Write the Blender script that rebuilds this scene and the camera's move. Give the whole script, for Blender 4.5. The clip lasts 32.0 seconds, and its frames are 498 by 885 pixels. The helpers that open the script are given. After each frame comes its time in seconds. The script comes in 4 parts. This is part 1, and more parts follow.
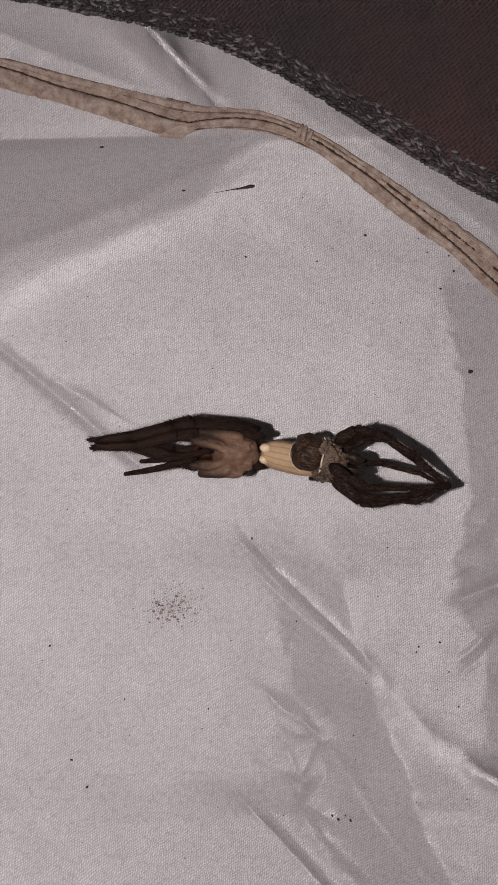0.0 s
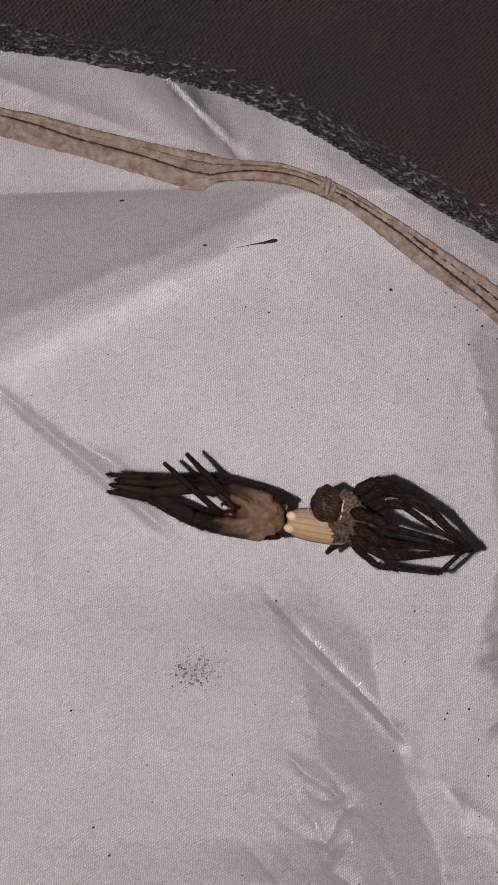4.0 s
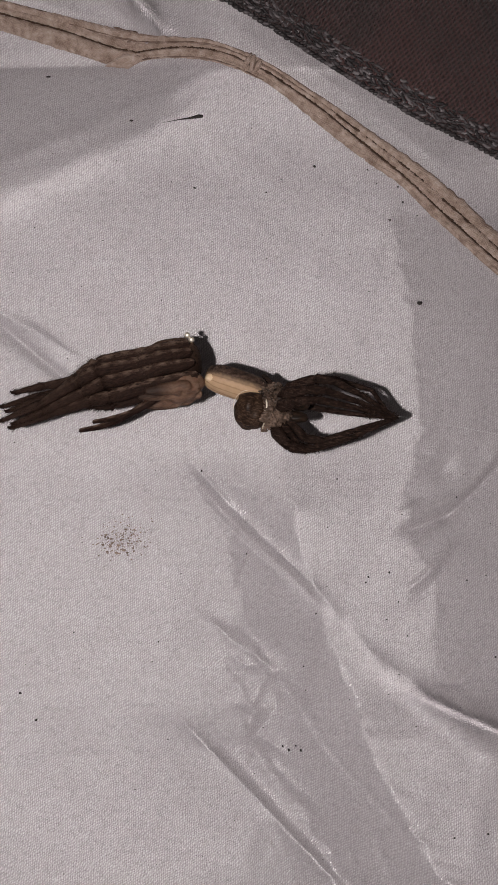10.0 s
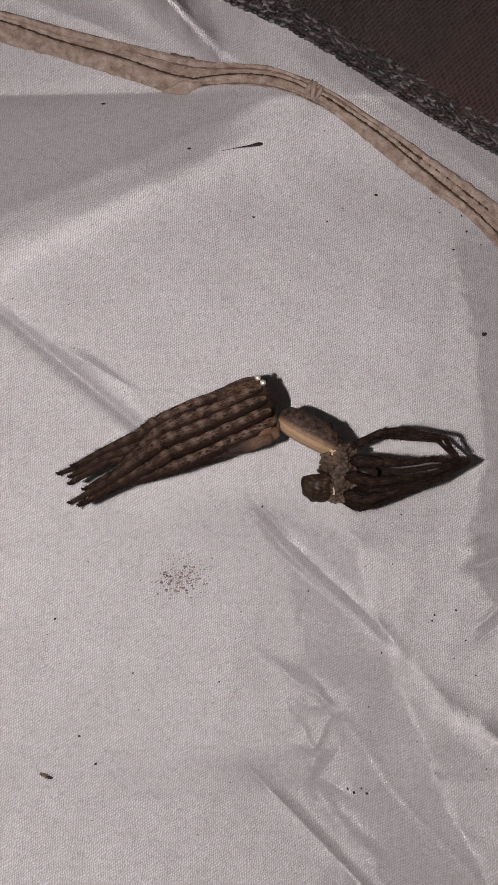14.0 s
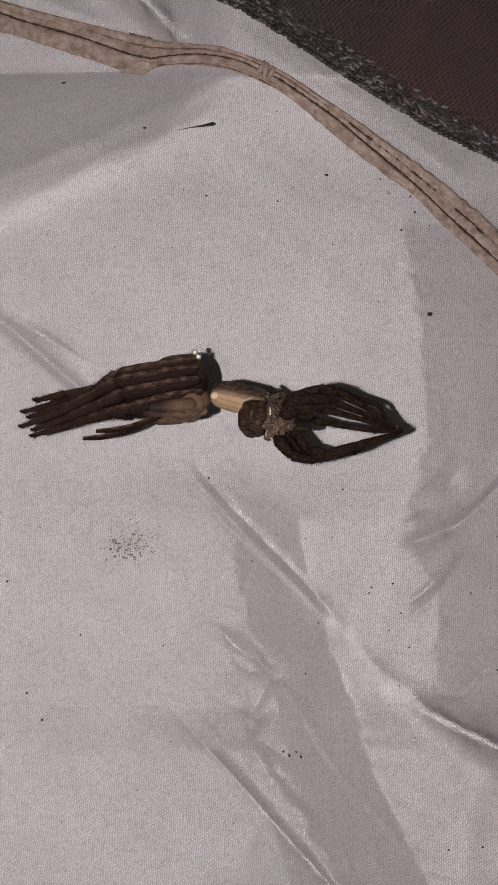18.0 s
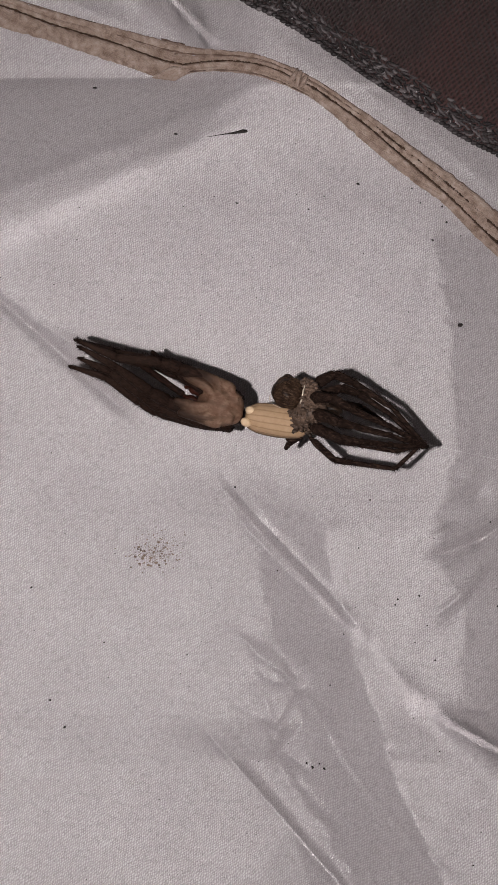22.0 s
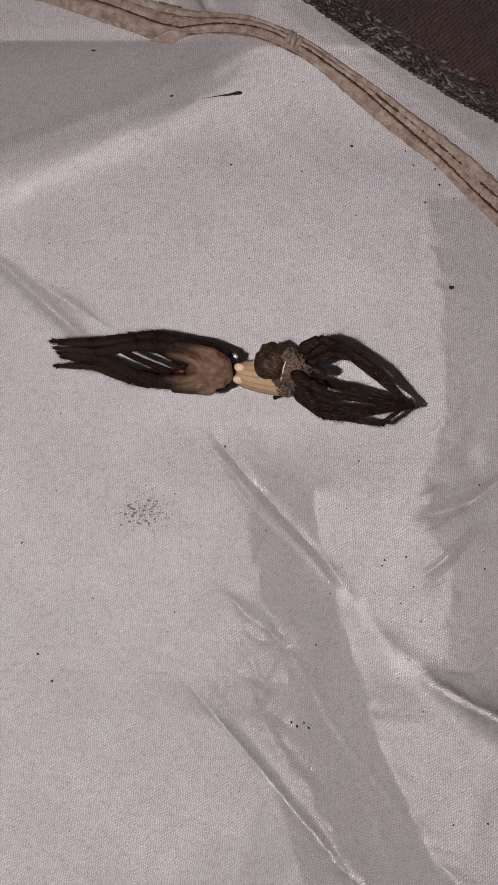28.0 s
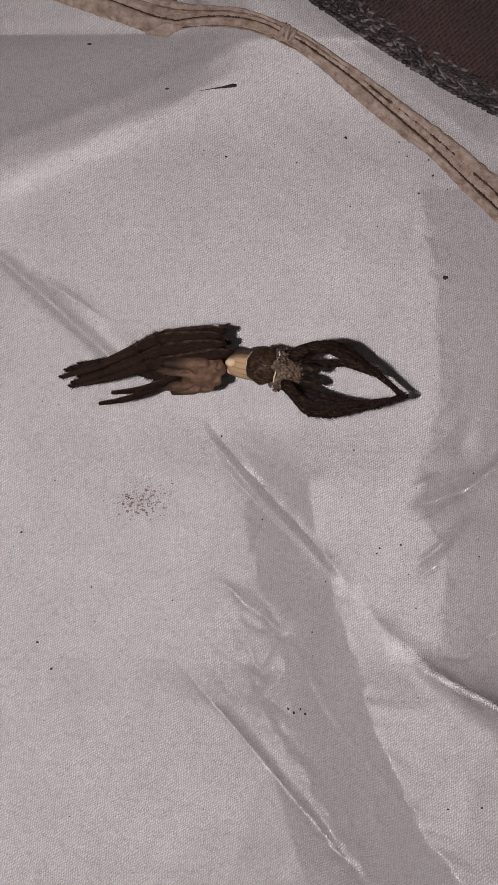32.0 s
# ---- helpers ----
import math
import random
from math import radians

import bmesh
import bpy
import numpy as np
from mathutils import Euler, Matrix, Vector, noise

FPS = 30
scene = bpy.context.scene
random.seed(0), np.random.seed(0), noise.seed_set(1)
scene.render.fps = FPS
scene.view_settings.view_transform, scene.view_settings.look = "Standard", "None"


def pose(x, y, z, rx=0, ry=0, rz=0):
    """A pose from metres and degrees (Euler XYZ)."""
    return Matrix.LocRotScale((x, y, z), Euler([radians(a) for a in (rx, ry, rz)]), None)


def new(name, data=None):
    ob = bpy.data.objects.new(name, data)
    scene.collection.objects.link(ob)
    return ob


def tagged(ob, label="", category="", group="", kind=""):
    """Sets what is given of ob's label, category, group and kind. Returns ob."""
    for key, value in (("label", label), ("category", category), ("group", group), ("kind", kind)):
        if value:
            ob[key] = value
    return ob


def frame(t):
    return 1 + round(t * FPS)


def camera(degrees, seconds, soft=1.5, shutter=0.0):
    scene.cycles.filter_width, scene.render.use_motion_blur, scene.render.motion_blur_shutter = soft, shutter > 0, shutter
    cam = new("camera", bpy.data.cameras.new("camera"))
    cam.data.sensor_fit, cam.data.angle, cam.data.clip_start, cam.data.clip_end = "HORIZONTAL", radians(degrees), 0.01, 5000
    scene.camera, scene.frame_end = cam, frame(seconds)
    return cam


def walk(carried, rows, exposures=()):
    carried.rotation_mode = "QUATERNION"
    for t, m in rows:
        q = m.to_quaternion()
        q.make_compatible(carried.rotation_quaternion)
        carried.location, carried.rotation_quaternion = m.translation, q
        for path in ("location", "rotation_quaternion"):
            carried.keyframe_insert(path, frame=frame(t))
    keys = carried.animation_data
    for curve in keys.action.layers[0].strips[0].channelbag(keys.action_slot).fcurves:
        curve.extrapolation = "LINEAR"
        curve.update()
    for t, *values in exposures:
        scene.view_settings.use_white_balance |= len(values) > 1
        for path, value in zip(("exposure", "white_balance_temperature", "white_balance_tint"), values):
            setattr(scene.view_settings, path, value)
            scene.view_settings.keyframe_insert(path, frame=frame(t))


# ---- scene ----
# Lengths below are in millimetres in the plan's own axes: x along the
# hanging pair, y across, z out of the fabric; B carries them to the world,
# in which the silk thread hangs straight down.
MM = 0.001
TILT = math.radians(11.3)
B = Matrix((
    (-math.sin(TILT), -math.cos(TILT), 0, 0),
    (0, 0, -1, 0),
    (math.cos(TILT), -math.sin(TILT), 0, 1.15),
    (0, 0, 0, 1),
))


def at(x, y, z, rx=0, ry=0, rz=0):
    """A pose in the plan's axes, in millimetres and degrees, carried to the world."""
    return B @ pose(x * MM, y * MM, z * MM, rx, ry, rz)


# ---- camera ----
cam = camera(24.0, 32.0)
CAMERA_ROWS = [
    (0, -6.69, 1.06, 313.09, 4.99, 0.12, -0.78),
    (0.5, -11.26, 7.32, 312.10, 4.61, -0.51, -0.77),
    (1, -12.00, 9.79, 310.53, 4.79, -0.44, -0.65),
    (1.5, -12.81, 11.77, 311.55, 4.38, -0.36, -0.68),
    (2, -14.58, 7.25, 309.99, 5.19, 0.54, -1.12),
    (2.5, -21.48, 5.51, 311.07, 5.02, -0.84, -1.33),
    (3, -13.43, 9.21, 308.70, 4.92, 0.47, -1.18),
    (3.5, -6.96, 15.18, 308.84, 4.58, 1.26, -1.01),
    (5.5, 0.75, 23.38, 303.60, 5.42, 3.37, -0.70),
    (6, -1.35, 23.67, 302.84, 5.94, 3.08, -0.78),
    (6.5, 3.17, 25.43, 300.51, 6.40, 3.86, -0.72),
    (7, -0.12, 26.59, 301.26, 6.53, 3.53, -1.06),
    (7.5, -13.19, 10.69, 306.79, 5.66, -0.06, -1.00),
    (8, -16.27, 1.79, 307.21, 5.01, -0.10, -1.45),
    (8.5, -13.68, -3.53, 307.86, 4.94, -0.92, -1.37),
    (9, -9.26, -9.43, 308.32, 4.98, -1.42, -1.20),
    (9.5, -3.43, -8.15, 310.17, 4.29, -1.29, -1.16),
    (10, -3.92, -12.90, 310.62, 4.27, -1.78, -1.13),
    (10.5, -7.73, -6.86, 308.50, 4.02, -1.56, -1.20),
    (11, -11.31, -8.41, 308.27, 4.04, -1.91, -1.21),
    (11.5, -8.70, -2.07, 307.55, 3.99, -1.40, -1.17),
    (12, -7.02, -0.95, 307.49, 3.85, -0.94, -1.21),
    (12.5, -17.35, -5.15, 306.75, 4.00, -2.08, -1.61),
    (13, -14.22, -6.23, 306.55, 4.33, -1.82, -1.33),
    (13.5, -10.52, -2.77, 307.63, 3.87, -1.41, -0.96),
    (14, -21.44, -4.72, 303.69, 4.60, -2.13, -1.33),
    (14.5, -17.83, -3.04, 303.89, 4.41, -2.48, -1.11),
    (16.5, 0.80, 6.22, 313.35, 1.49, 0.11, -0.69),
    (17, 3.11, 3.56, 311.91, 2.67, 0.29, -0.51),
    (17.5, 7.10, 3.92, 312.40, 2.38, 0.86, -0.35),
    (18, 9.25, -1.08, 313.48, 2.45, 0.92, 0.01),
    (18.5, 7.02, 0.35, 312.12, 3.05, 0.91, 0.10),
    (19, 6.09, 2.79, 312.98, 2.87, 0.96, 0.16),
    (19.5, 9.55, -0.87, 315.64, 2.38, 1.18, 0.46),
    (20, 5.07, 2.59, 312.98, 2.97, 0.93, 0.33),
    (20.5, 6.70, 0.72, 312.72, 3.19, 1.18, 0.49),
    (21, 7.35, 1.45, 312.21, 2.96, 1.36, 0.66),
    (21.5, 8.57, 1.37, 313.23, 2.23, 1.58, 0.87),
    (22, 4.04, 0.51, 312.02, 2.61, 1.26, 0.85),
    (22.5, 5.53, -1.20, 312.75, 2.85, 1.27, 0.99),
    (23, 17.31, -3.77, 314.64, 3.54, 1.58, 1.54),
    (23.5, 11.79, -6.43, 316.74, 2.37, 2.03, 1.16),
    (24, 17.27, -8.64, 316.42, 2.89, 1.83, 1.56),
    (24.5, 20.78, -13.97, 316.92, 2.98, 2.06, 1.67),
    (25, 16.38, -14.44, 315.50, 3.39, 1.86, 1.43),
    (25.5, 16.65, -13.33, 317.01, 2.66, 1.97, 1.40),
    (26, 12.82, -12.17, 316.30, 2.53, 2.10, 1.26),
    (26.5, 10.78, -10.18, 314.73, 2.78, 2.05, 1.29),
    (28.5, 18.08, -12.03, 312.57, 2.92, 3.23, 1.86),
    (29, 16.34, -13.67, 314.54, 2.57, 2.97, 1.81),
    (29.5, 4.88, -10.85, 313.98, 2.18, 2.24, 1.32),
    (30, 19.46, -8.30, 313.56, 2.30, 4.01, 1.71),
    (30.5, 25.06, -12.97, 313.73, 3.08, 3.49, 2.08),
    (31, 27.79, -14.11, 316.03, 2.36, 3.77, 2.14),
    (31.5, 18.72, -12.85, 315.04, 2.54, 3.24, 1.64),
    (32, 20.11, -11.77, 315.50, 2.46, 3.42, 1.57),
]

walk(cam, [(r[0], at(*r[1:])) for r in CAMERA_ROWS])

# ---- light: the lamp beside the lens, and the faint glow of the night room ----
scene.view_settings.exposure = 0.0
world = bpy.data.worlds.new("night")
scene.world = world
world.use_nodes = True
world.node_tree.nodes["Background"].inputs[0].default_value = (1.0, 0.9, 0.85, 1)
world.node_tree.nodes["Background"].inputs[1].default_value = 0.018
TORCH_STRENGTH = 13500.0
TORCH_OFFSET = (-29.0, -4.0)
# how far up the thread backs the silver begins, and how sharply
FLECK_FROM, FLECK_GAIN = 2.0, 3.6


# ---- materials ----
def material(name):
    m = bpy.data.materials.new(name)
    m.use_nodes = True
    nt = m.node_tree
    return m, nt, nt.nodes["Principled BSDF"]


def node(nt, kind, **values):
    n = nt.nodes.new(kind)
    for key, v in values.items():
        n.inputs[key.replace("_", " ")].default_value = v
    return n


def coords(nt, scale=(1, 1, 1), rot=(0, 0, 0)):
    """Object coordinates in millimetres, scaled."""
    tc = nt.nodes.new("ShaderNodeTexCoord")
    mp = nt.nodes.new("ShaderNodeMapping")
    mp.inputs["Scale"].default_value = [1000 * s for s in scale]
    mp.inputs["Rotation"].default_value = [radians(a) for a in rot]
    nt.links.new(tc.outputs["Object"], mp.inputs["Vector"])
    return mp.outputs["Vector"]


def noise_tex(nt, vec, scale, detail=3.0, rough=0.55):
    n = node(nt, "ShaderNodeTexNoise", Scale=scale, Detail=detail, Roughness=rough)
    nt.links.new(vec, n.inputs["Vector"])
    return n.outputs["Fac"]


def ramp(nt, fac, stops):
    r = nt.nodes.new("ShaderNodeValToRGB")
    while len(r.color_ramp.elements) < len(stops):
        r.color_ramp.elements.new(0.5)
    for e, (p, c) in zip(r.color_ramp.elements, stops):
        e.position, e.color = p, (*c, 1) if len(c) == 3 else c
    nt.links.new(fac, r.inputs["Fac"])
    return r.outputs["Color"]


def calc(nt, op, a, b=None, c=None):
    n = nt.nodes.new("ShaderNodeMath")
    n.operation = op
    for i, v in enumerate((a, b, c)):
        if v is None:
            continue
        if isinstance(v, (int, float)):
            n.inputs[i].default_value = v
        else:
            nt.links.new(v, n.inputs[i])
    return n.outputs[0]


def mix(nt, fac, a, b, mode="MIX"):
    n = nt.nodes.new("ShaderNodeMix")
    n.data_type, n.blend_type = "RGBA", mode
    for sock, v in ((n.inputs[0], fac), (n.inputs[6], a), (n.inputs[7], b)):
        if isinstance(v, (int, float)):
            sock.default_value = v
        elif isinstance(v, tuple):
            sock.default_value = (*v, 1)
        else:
            nt.links.new(v, sock)
    return n.outputs[2]


def bump(nt, bsdf, height, distance, strength=1.0, under=None):
    b = node(nt, "ShaderNodeBump", Strength=strength, Distance=distance)
    nt.links.new(height, b.inputs["Height"])
    if under is not None:
        nt.links.new(under, b.inputs["Normal"])
    nt.links.new(b.outputs["Normal"], bsdf.inputs["Normal"])
    return b.outputs["Normal"]


def wave(nt, vec, scale, axis="X", distortion=0.0):
    w = node(nt, "ShaderNodeTexWave", Scale=scale, Distortion=distortion)
    w.bands_direction = axis
    w.inputs["Detail Scale"].default_value = 0.6
    nt.links.new(vec, w.inputs["Vector"])
    return w.outputs["Fac"]


def stripes(nt, angle, period, wander=0.0):
    """Threads that run at an angle (degrees), one for each period (mm): 1 on their backs, 0 between."""
    w = wave(nt, coords(nt, rot=(0, 0, -angle - 90)), math.pi / (10 * period), "X", wander)
    # threads drift out of step with one another along the cloth
    drift = noise_tex(nt, coords(nt, rot=(0, 0, -angle)), 0.16, 3.0, 0.7)
    nt.links.new(calc(nt, "MULTIPLY", drift, 26.0), w.node.inputs["Phase Offset"])
    return w


def silver_fabric():
    m, nt, p = material("silver_coated_fabric")
    v = coords(nt)
    fine = noise_tex(nt, v, 1.6, 2.0)
    blotch = noise_tex(nt, v, 0.035, 4.0)
    stain = noise_tex(nt, v, 0.11, 5.0, 0.65)
    col = mix(nt, blotch, (0.465, 0.426, 0.438), (0.53, 0.488, 0.501))
    # plain weave: two sets of threads, each with its own uneven ones
    warp = stripes(nt, 33, 0.60, 1.4)
    weft = stripes(nt, 86, 0.56, 1.4)
    gaps = calc(nt, "MULTIPLY", calc(nt, "SUBTRACT", 1.0, warp), calc(nt, "SUBTRACT", 1.0, weft))
    col = mix(nt, calc(nt, "MULTIPLY", gaps, 0.4), col, (0.30, 0.275, 0.285))
    thick = noise_tex(nt, coords(nt, (0.06, 1.0, 1), (0, 0, -86)), 1.1, 3.0, 0.75)
    thick2 = noise_tex(nt, coords(nt, (0.06, 1.0, 1), (0, 0, -33)), 1.1, 3.0, 0.75)
    lines = ramp(nt, thick, [(0.56, (0, 0, 0)), (0.74, (1, 1, 1))])
    col = mix(nt, calc(nt, "MULTIPLY", lines, 0.6), col, (0.33, 0.305, 0.315))
    grime = ramp(nt, noise_tex(nt, v, 0.8, 5.0, 0.85), [(0.47, (0, 0, 0)), (0.70, (1, 1, 1))])
    col = mix(nt, calc(nt, "MULTIPLY", grime, 0.8), col, (0.30, 0.268, 0.273))
    dirt = calc(nt, "MULTIPLY", calc(nt, "GREATER_THAN", stain, 0.68), 0.12)
    col = mix(nt, dirt, col, (0.30, 0.25, 0.22))
    nt.links.new(col, p.inputs["Base Color"])
    # silver coating on the backs of the threads, worn here and there
    knot = calc(nt, "MULTIPLY", warp, weft)
    clump = noise_tex(nt, v, 1.15, 4.0, 0.9)
    patchy = noise_tex(nt, v, 0.07, 3.0, 0.6)
    slub = calc(nt, "ADD", thick, thick2)
    fleck = calc(nt, "MULTIPLY_ADD", knot, 0.8, calc(nt, "MULTIPLY_ADD", clump, 2.4, calc(nt, "MULTIPLY_ADD", slub, 0.4, calc(nt, "MULTIPLY", patchy, 0.3))))
    fleck = calc(nt, "MULTIPLY", calc(nt, "SUBTRACT", fleck, FLECK_FROM), FLECK_GAIN)
    fleck.node.use_clamp = True
    # white glints painted along the folds as extra shine and metal
    glint = nt.nodes.new("ShaderNodeAttribute")
    glint.attribute_name = "ridge"
    shine = calc(nt, "MULTIPLY_ADD", glint.outputs["Fac"], 0.5, calc(nt, "MULTIPLY_ADD", fleck, 1.0, 0.05))
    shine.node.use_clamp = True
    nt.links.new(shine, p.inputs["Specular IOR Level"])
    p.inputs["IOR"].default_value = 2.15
    metal = calc(nt, "MULTIPLY", glint.outputs["Fac"], calc(nt, "MULTIPLY_ADD", clump, 1.1, 0.2))
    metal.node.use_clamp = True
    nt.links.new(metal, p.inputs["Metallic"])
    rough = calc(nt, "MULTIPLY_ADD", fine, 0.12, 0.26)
    nt.links.new(calc(nt, "MULTIPLY_ADD", glint.outputs["Fac"], 0.17, rough), p.inputs["Roughness"])
    height = calc(nt, "ADD", calc(nt, "MULTIPLY", calc(nt, "ADD", warp, weft), 0.9), calc(nt, "MULTIPLY", slub, 1.3))
    crinkle = noise_tex(nt, v, 0.09, 5.0, 0.6)
    soft = node(nt, "ShaderNodeBump", Strength=0.3, Distance=0.0012)
    nt.links.new(crinkle, soft.inputs["Height"])
    pucker = node(nt, "ShaderNodeBump", Strength=0.75, Distance=0.00042)
    nt.links.new(noise_tex(nt, v, 0.33, 4.0, 0.7), pucker.inputs["Height"])
    nt.links.new(soft.outputs["Normal"], pucker.inputs["Normal"])
    bump(nt, p, calc(nt, "MULTIPLY_ADD", clump, 1.6, height), 0.000042, 1.0, pucker.outputs["Normal"])
    return m


def dark_cloth():
    m, nt, p = material("dark_brown_twill")
    v = coords(nt)
    rib = wave(nt, coords(nt, rot=(0, 0, 50)), 0.32, "X", 3.0)
    thread = wave(nt, coords(nt, rot=(0, 0, -20)), 0.24, "X", 3.0)
    patch = noise_tex(nt, v, 0.03, 4.0)
    lint = noise_tex(nt, v, 0.45, 4.0, 0.7)
    col = ramp(nt, patch, [(0.38, (0.105, 0.069, 0.067)), (0.50, (0.145, 0.080, 0.076)), (0.64, (0.215, 0.094, 0.086))])
    hole = calc(nt, "POWER", calc(nt, "MULTIPLY", rib, thread), 0.8)
    col = mix(nt, calc(nt, "MULTIPLY", hole, 0.85), col, (0.014, 0.010, 0.011))
    col = mix(nt, calc(nt, "MULTIPLY", calc(nt, "POWER", rib, 2.0), 0.45), col, (0.035, 0.023, 0.023))
    lit = ramp(nt, noise_tex(nt, v, 0.9, 4.0, 0.85), [(0.60, (0, 0, 0)), (0.72, (1, 1, 1))])
    col = mix(nt, calc(nt, "MULTIPLY", lit, 0.55), col, (0.30, 0.25, 0.25))
    col = mix(nt, calc(nt, "MULTIPLY", noise_tex(nt, v, 1.2, 4.0, 0.8), 0.5), col, (0.06, 0.038, 0.038))
    col = mix(nt, calc(nt, "MULTIPLY", calc(nt, "GREATER_THAN", lint, 0.69), 0.35), col, (0.22, 0.19, 0.19))
    nt.links.new(col, p.inputs["Base Color"])
    p.inputs["Roughness"].default_value = 0.75
    p.inputs["Sheen Weight"].default_value = 0.25
    p.inputs["Sheen Roughness"].default_value = 0.5
    bump(nt, p, calc(nt, "MULTIPLY_ADD", noise_tex(nt, v, 0.9, 4.0, 0.8), 1.5, calc(nt, "MULTIPLY", hole, -1.0)), 0.0006, 1.0)
    return m


def plain(name, a, b, scale, rough, bumpy=0.0, stretch=(1, 1, 1), sheen=0.0, sub=0.0):
    """Two tones mixed by grain, with relief at the same size."""
    m, nt, p = material(name)
    v = coords(nt, stretch)
    g = noise_tex(nt, v, scale, 4.0, 0.6)
    big = noise_tex(nt, v, scale * 0.2, 3.0)
    f = ramp(nt, calc(nt, "MULTIPLY_ADD", big, 0.5, calc(nt, "MULTIPLY", g, 0.5)), [(0.36, a), (0.64, b)])
    nt.links.new(f, p.inputs["Base Color"])
    p.inputs["Roughness"].default_value = rough
    p.inputs["Sheen Weight"].default_value = sheen
    p.inputs["Specular IOR Level"].default_value = 0.25
    if sub:
        p.inputs["Subsurface Weight"].default_value = sub
        p.inputs["Subsurface Radius"].default_value = (0.9 * MM, 0.6 * MM, 0.4 * MM)
    if bumpy:
        bump(nt, p, g, bumpy * MM, 0.8)
    return m


def overlock_thread():
    """Grey and near-black sewing thread, each loop of its own tone."""
    m, nt, p = material("grey_overlock_thread")
    own = nt.nodes.new("ShaderNodeNewGeometry").outputs["Random Per Island"]
    g = noise_tex(nt, coords(nt), 2.2, 3.0, 0.7)
    tone = ramp(nt, own, [(0.0, (0.012, 0.009, 0.010)), (0.5, (0.04, 0.033, 0.034)), (0.78, (0.12, 0.10, 0.104)), (1.0, (0.27, 0.24, 0.245))])
    nt.links.new(mix(nt, calc(nt, "MULTIPLY", g, 0.6), tone, (0.02, 0.016, 0.016)), p.inputs["Base Color"])
    p.inputs["Roughness"].default_value = 0.45
    bump(nt, p, g, 0.0002, 0.7)
    return m


def tape_cloth():
    """Beige woven tape, browned by wear in long streaks and small stains."""
    m, nt, p = material("beige_binding_tape")
    v = coords(nt)
    grain = noise_tex(nt, v, 1.5, 4.0, 0.75)
    streak = noise_tex(nt, v, 0.45, 5.0, 0.65)
    blot = noise_tex(nt, v, 0.22, 4.0, 0.65)
    weave = calc(nt, "MULTIPLY", stripes(nt, 60, 0.5, 0.5), stripes(nt, -28, 0.5, 0.5))
    col = ramp(nt, calc(nt, "MULTIPLY_ADD", streak, 0.75, calc(nt, "MULTIPLY", grain, 0.25)), [(0.34, (0.17, 0.108, 0.080)), (0.5, (0.36, 0.262, 0.212)), (0.68, (0.53, 0.425, 0.37))])
    col = mix(nt, ramp(nt, blot, [(0.50, (0, 0, 0)), (0.70, (0.6, 0.6, 0.6))]), col, (0.21, 0.135, 0.10))
    col = mix(nt, calc(nt, "MULTIPLY", weave, 0.25), col, (0.56, 0.47, 0.42))
    nt.links.new(col, p.inputs["Base Color"])
    p.inputs["Roughness"].default_value = 0.7
    p.inputs["Specular IOR Level"].default_value = 0.35
    under = node(nt, "ShaderNodeBump", Strength=0.6, Distance=0.0004)
    nt.links.new(streak, under.inputs["Height"])
    bump(nt, p, calc(nt, "ADD", weave, grain), 0.00012, 0.8, under.outputs["Normal"])
    return m


def sep_x(nt):
    tc = nt.nodes.new("ShaderNodeTexCoord")
    sp = nt.nodes.new("ShaderNodeSeparateXYZ")
    nt.links.new(tc.outputs["Object"], sp.inputs[0])
    return sp.outputs[0]


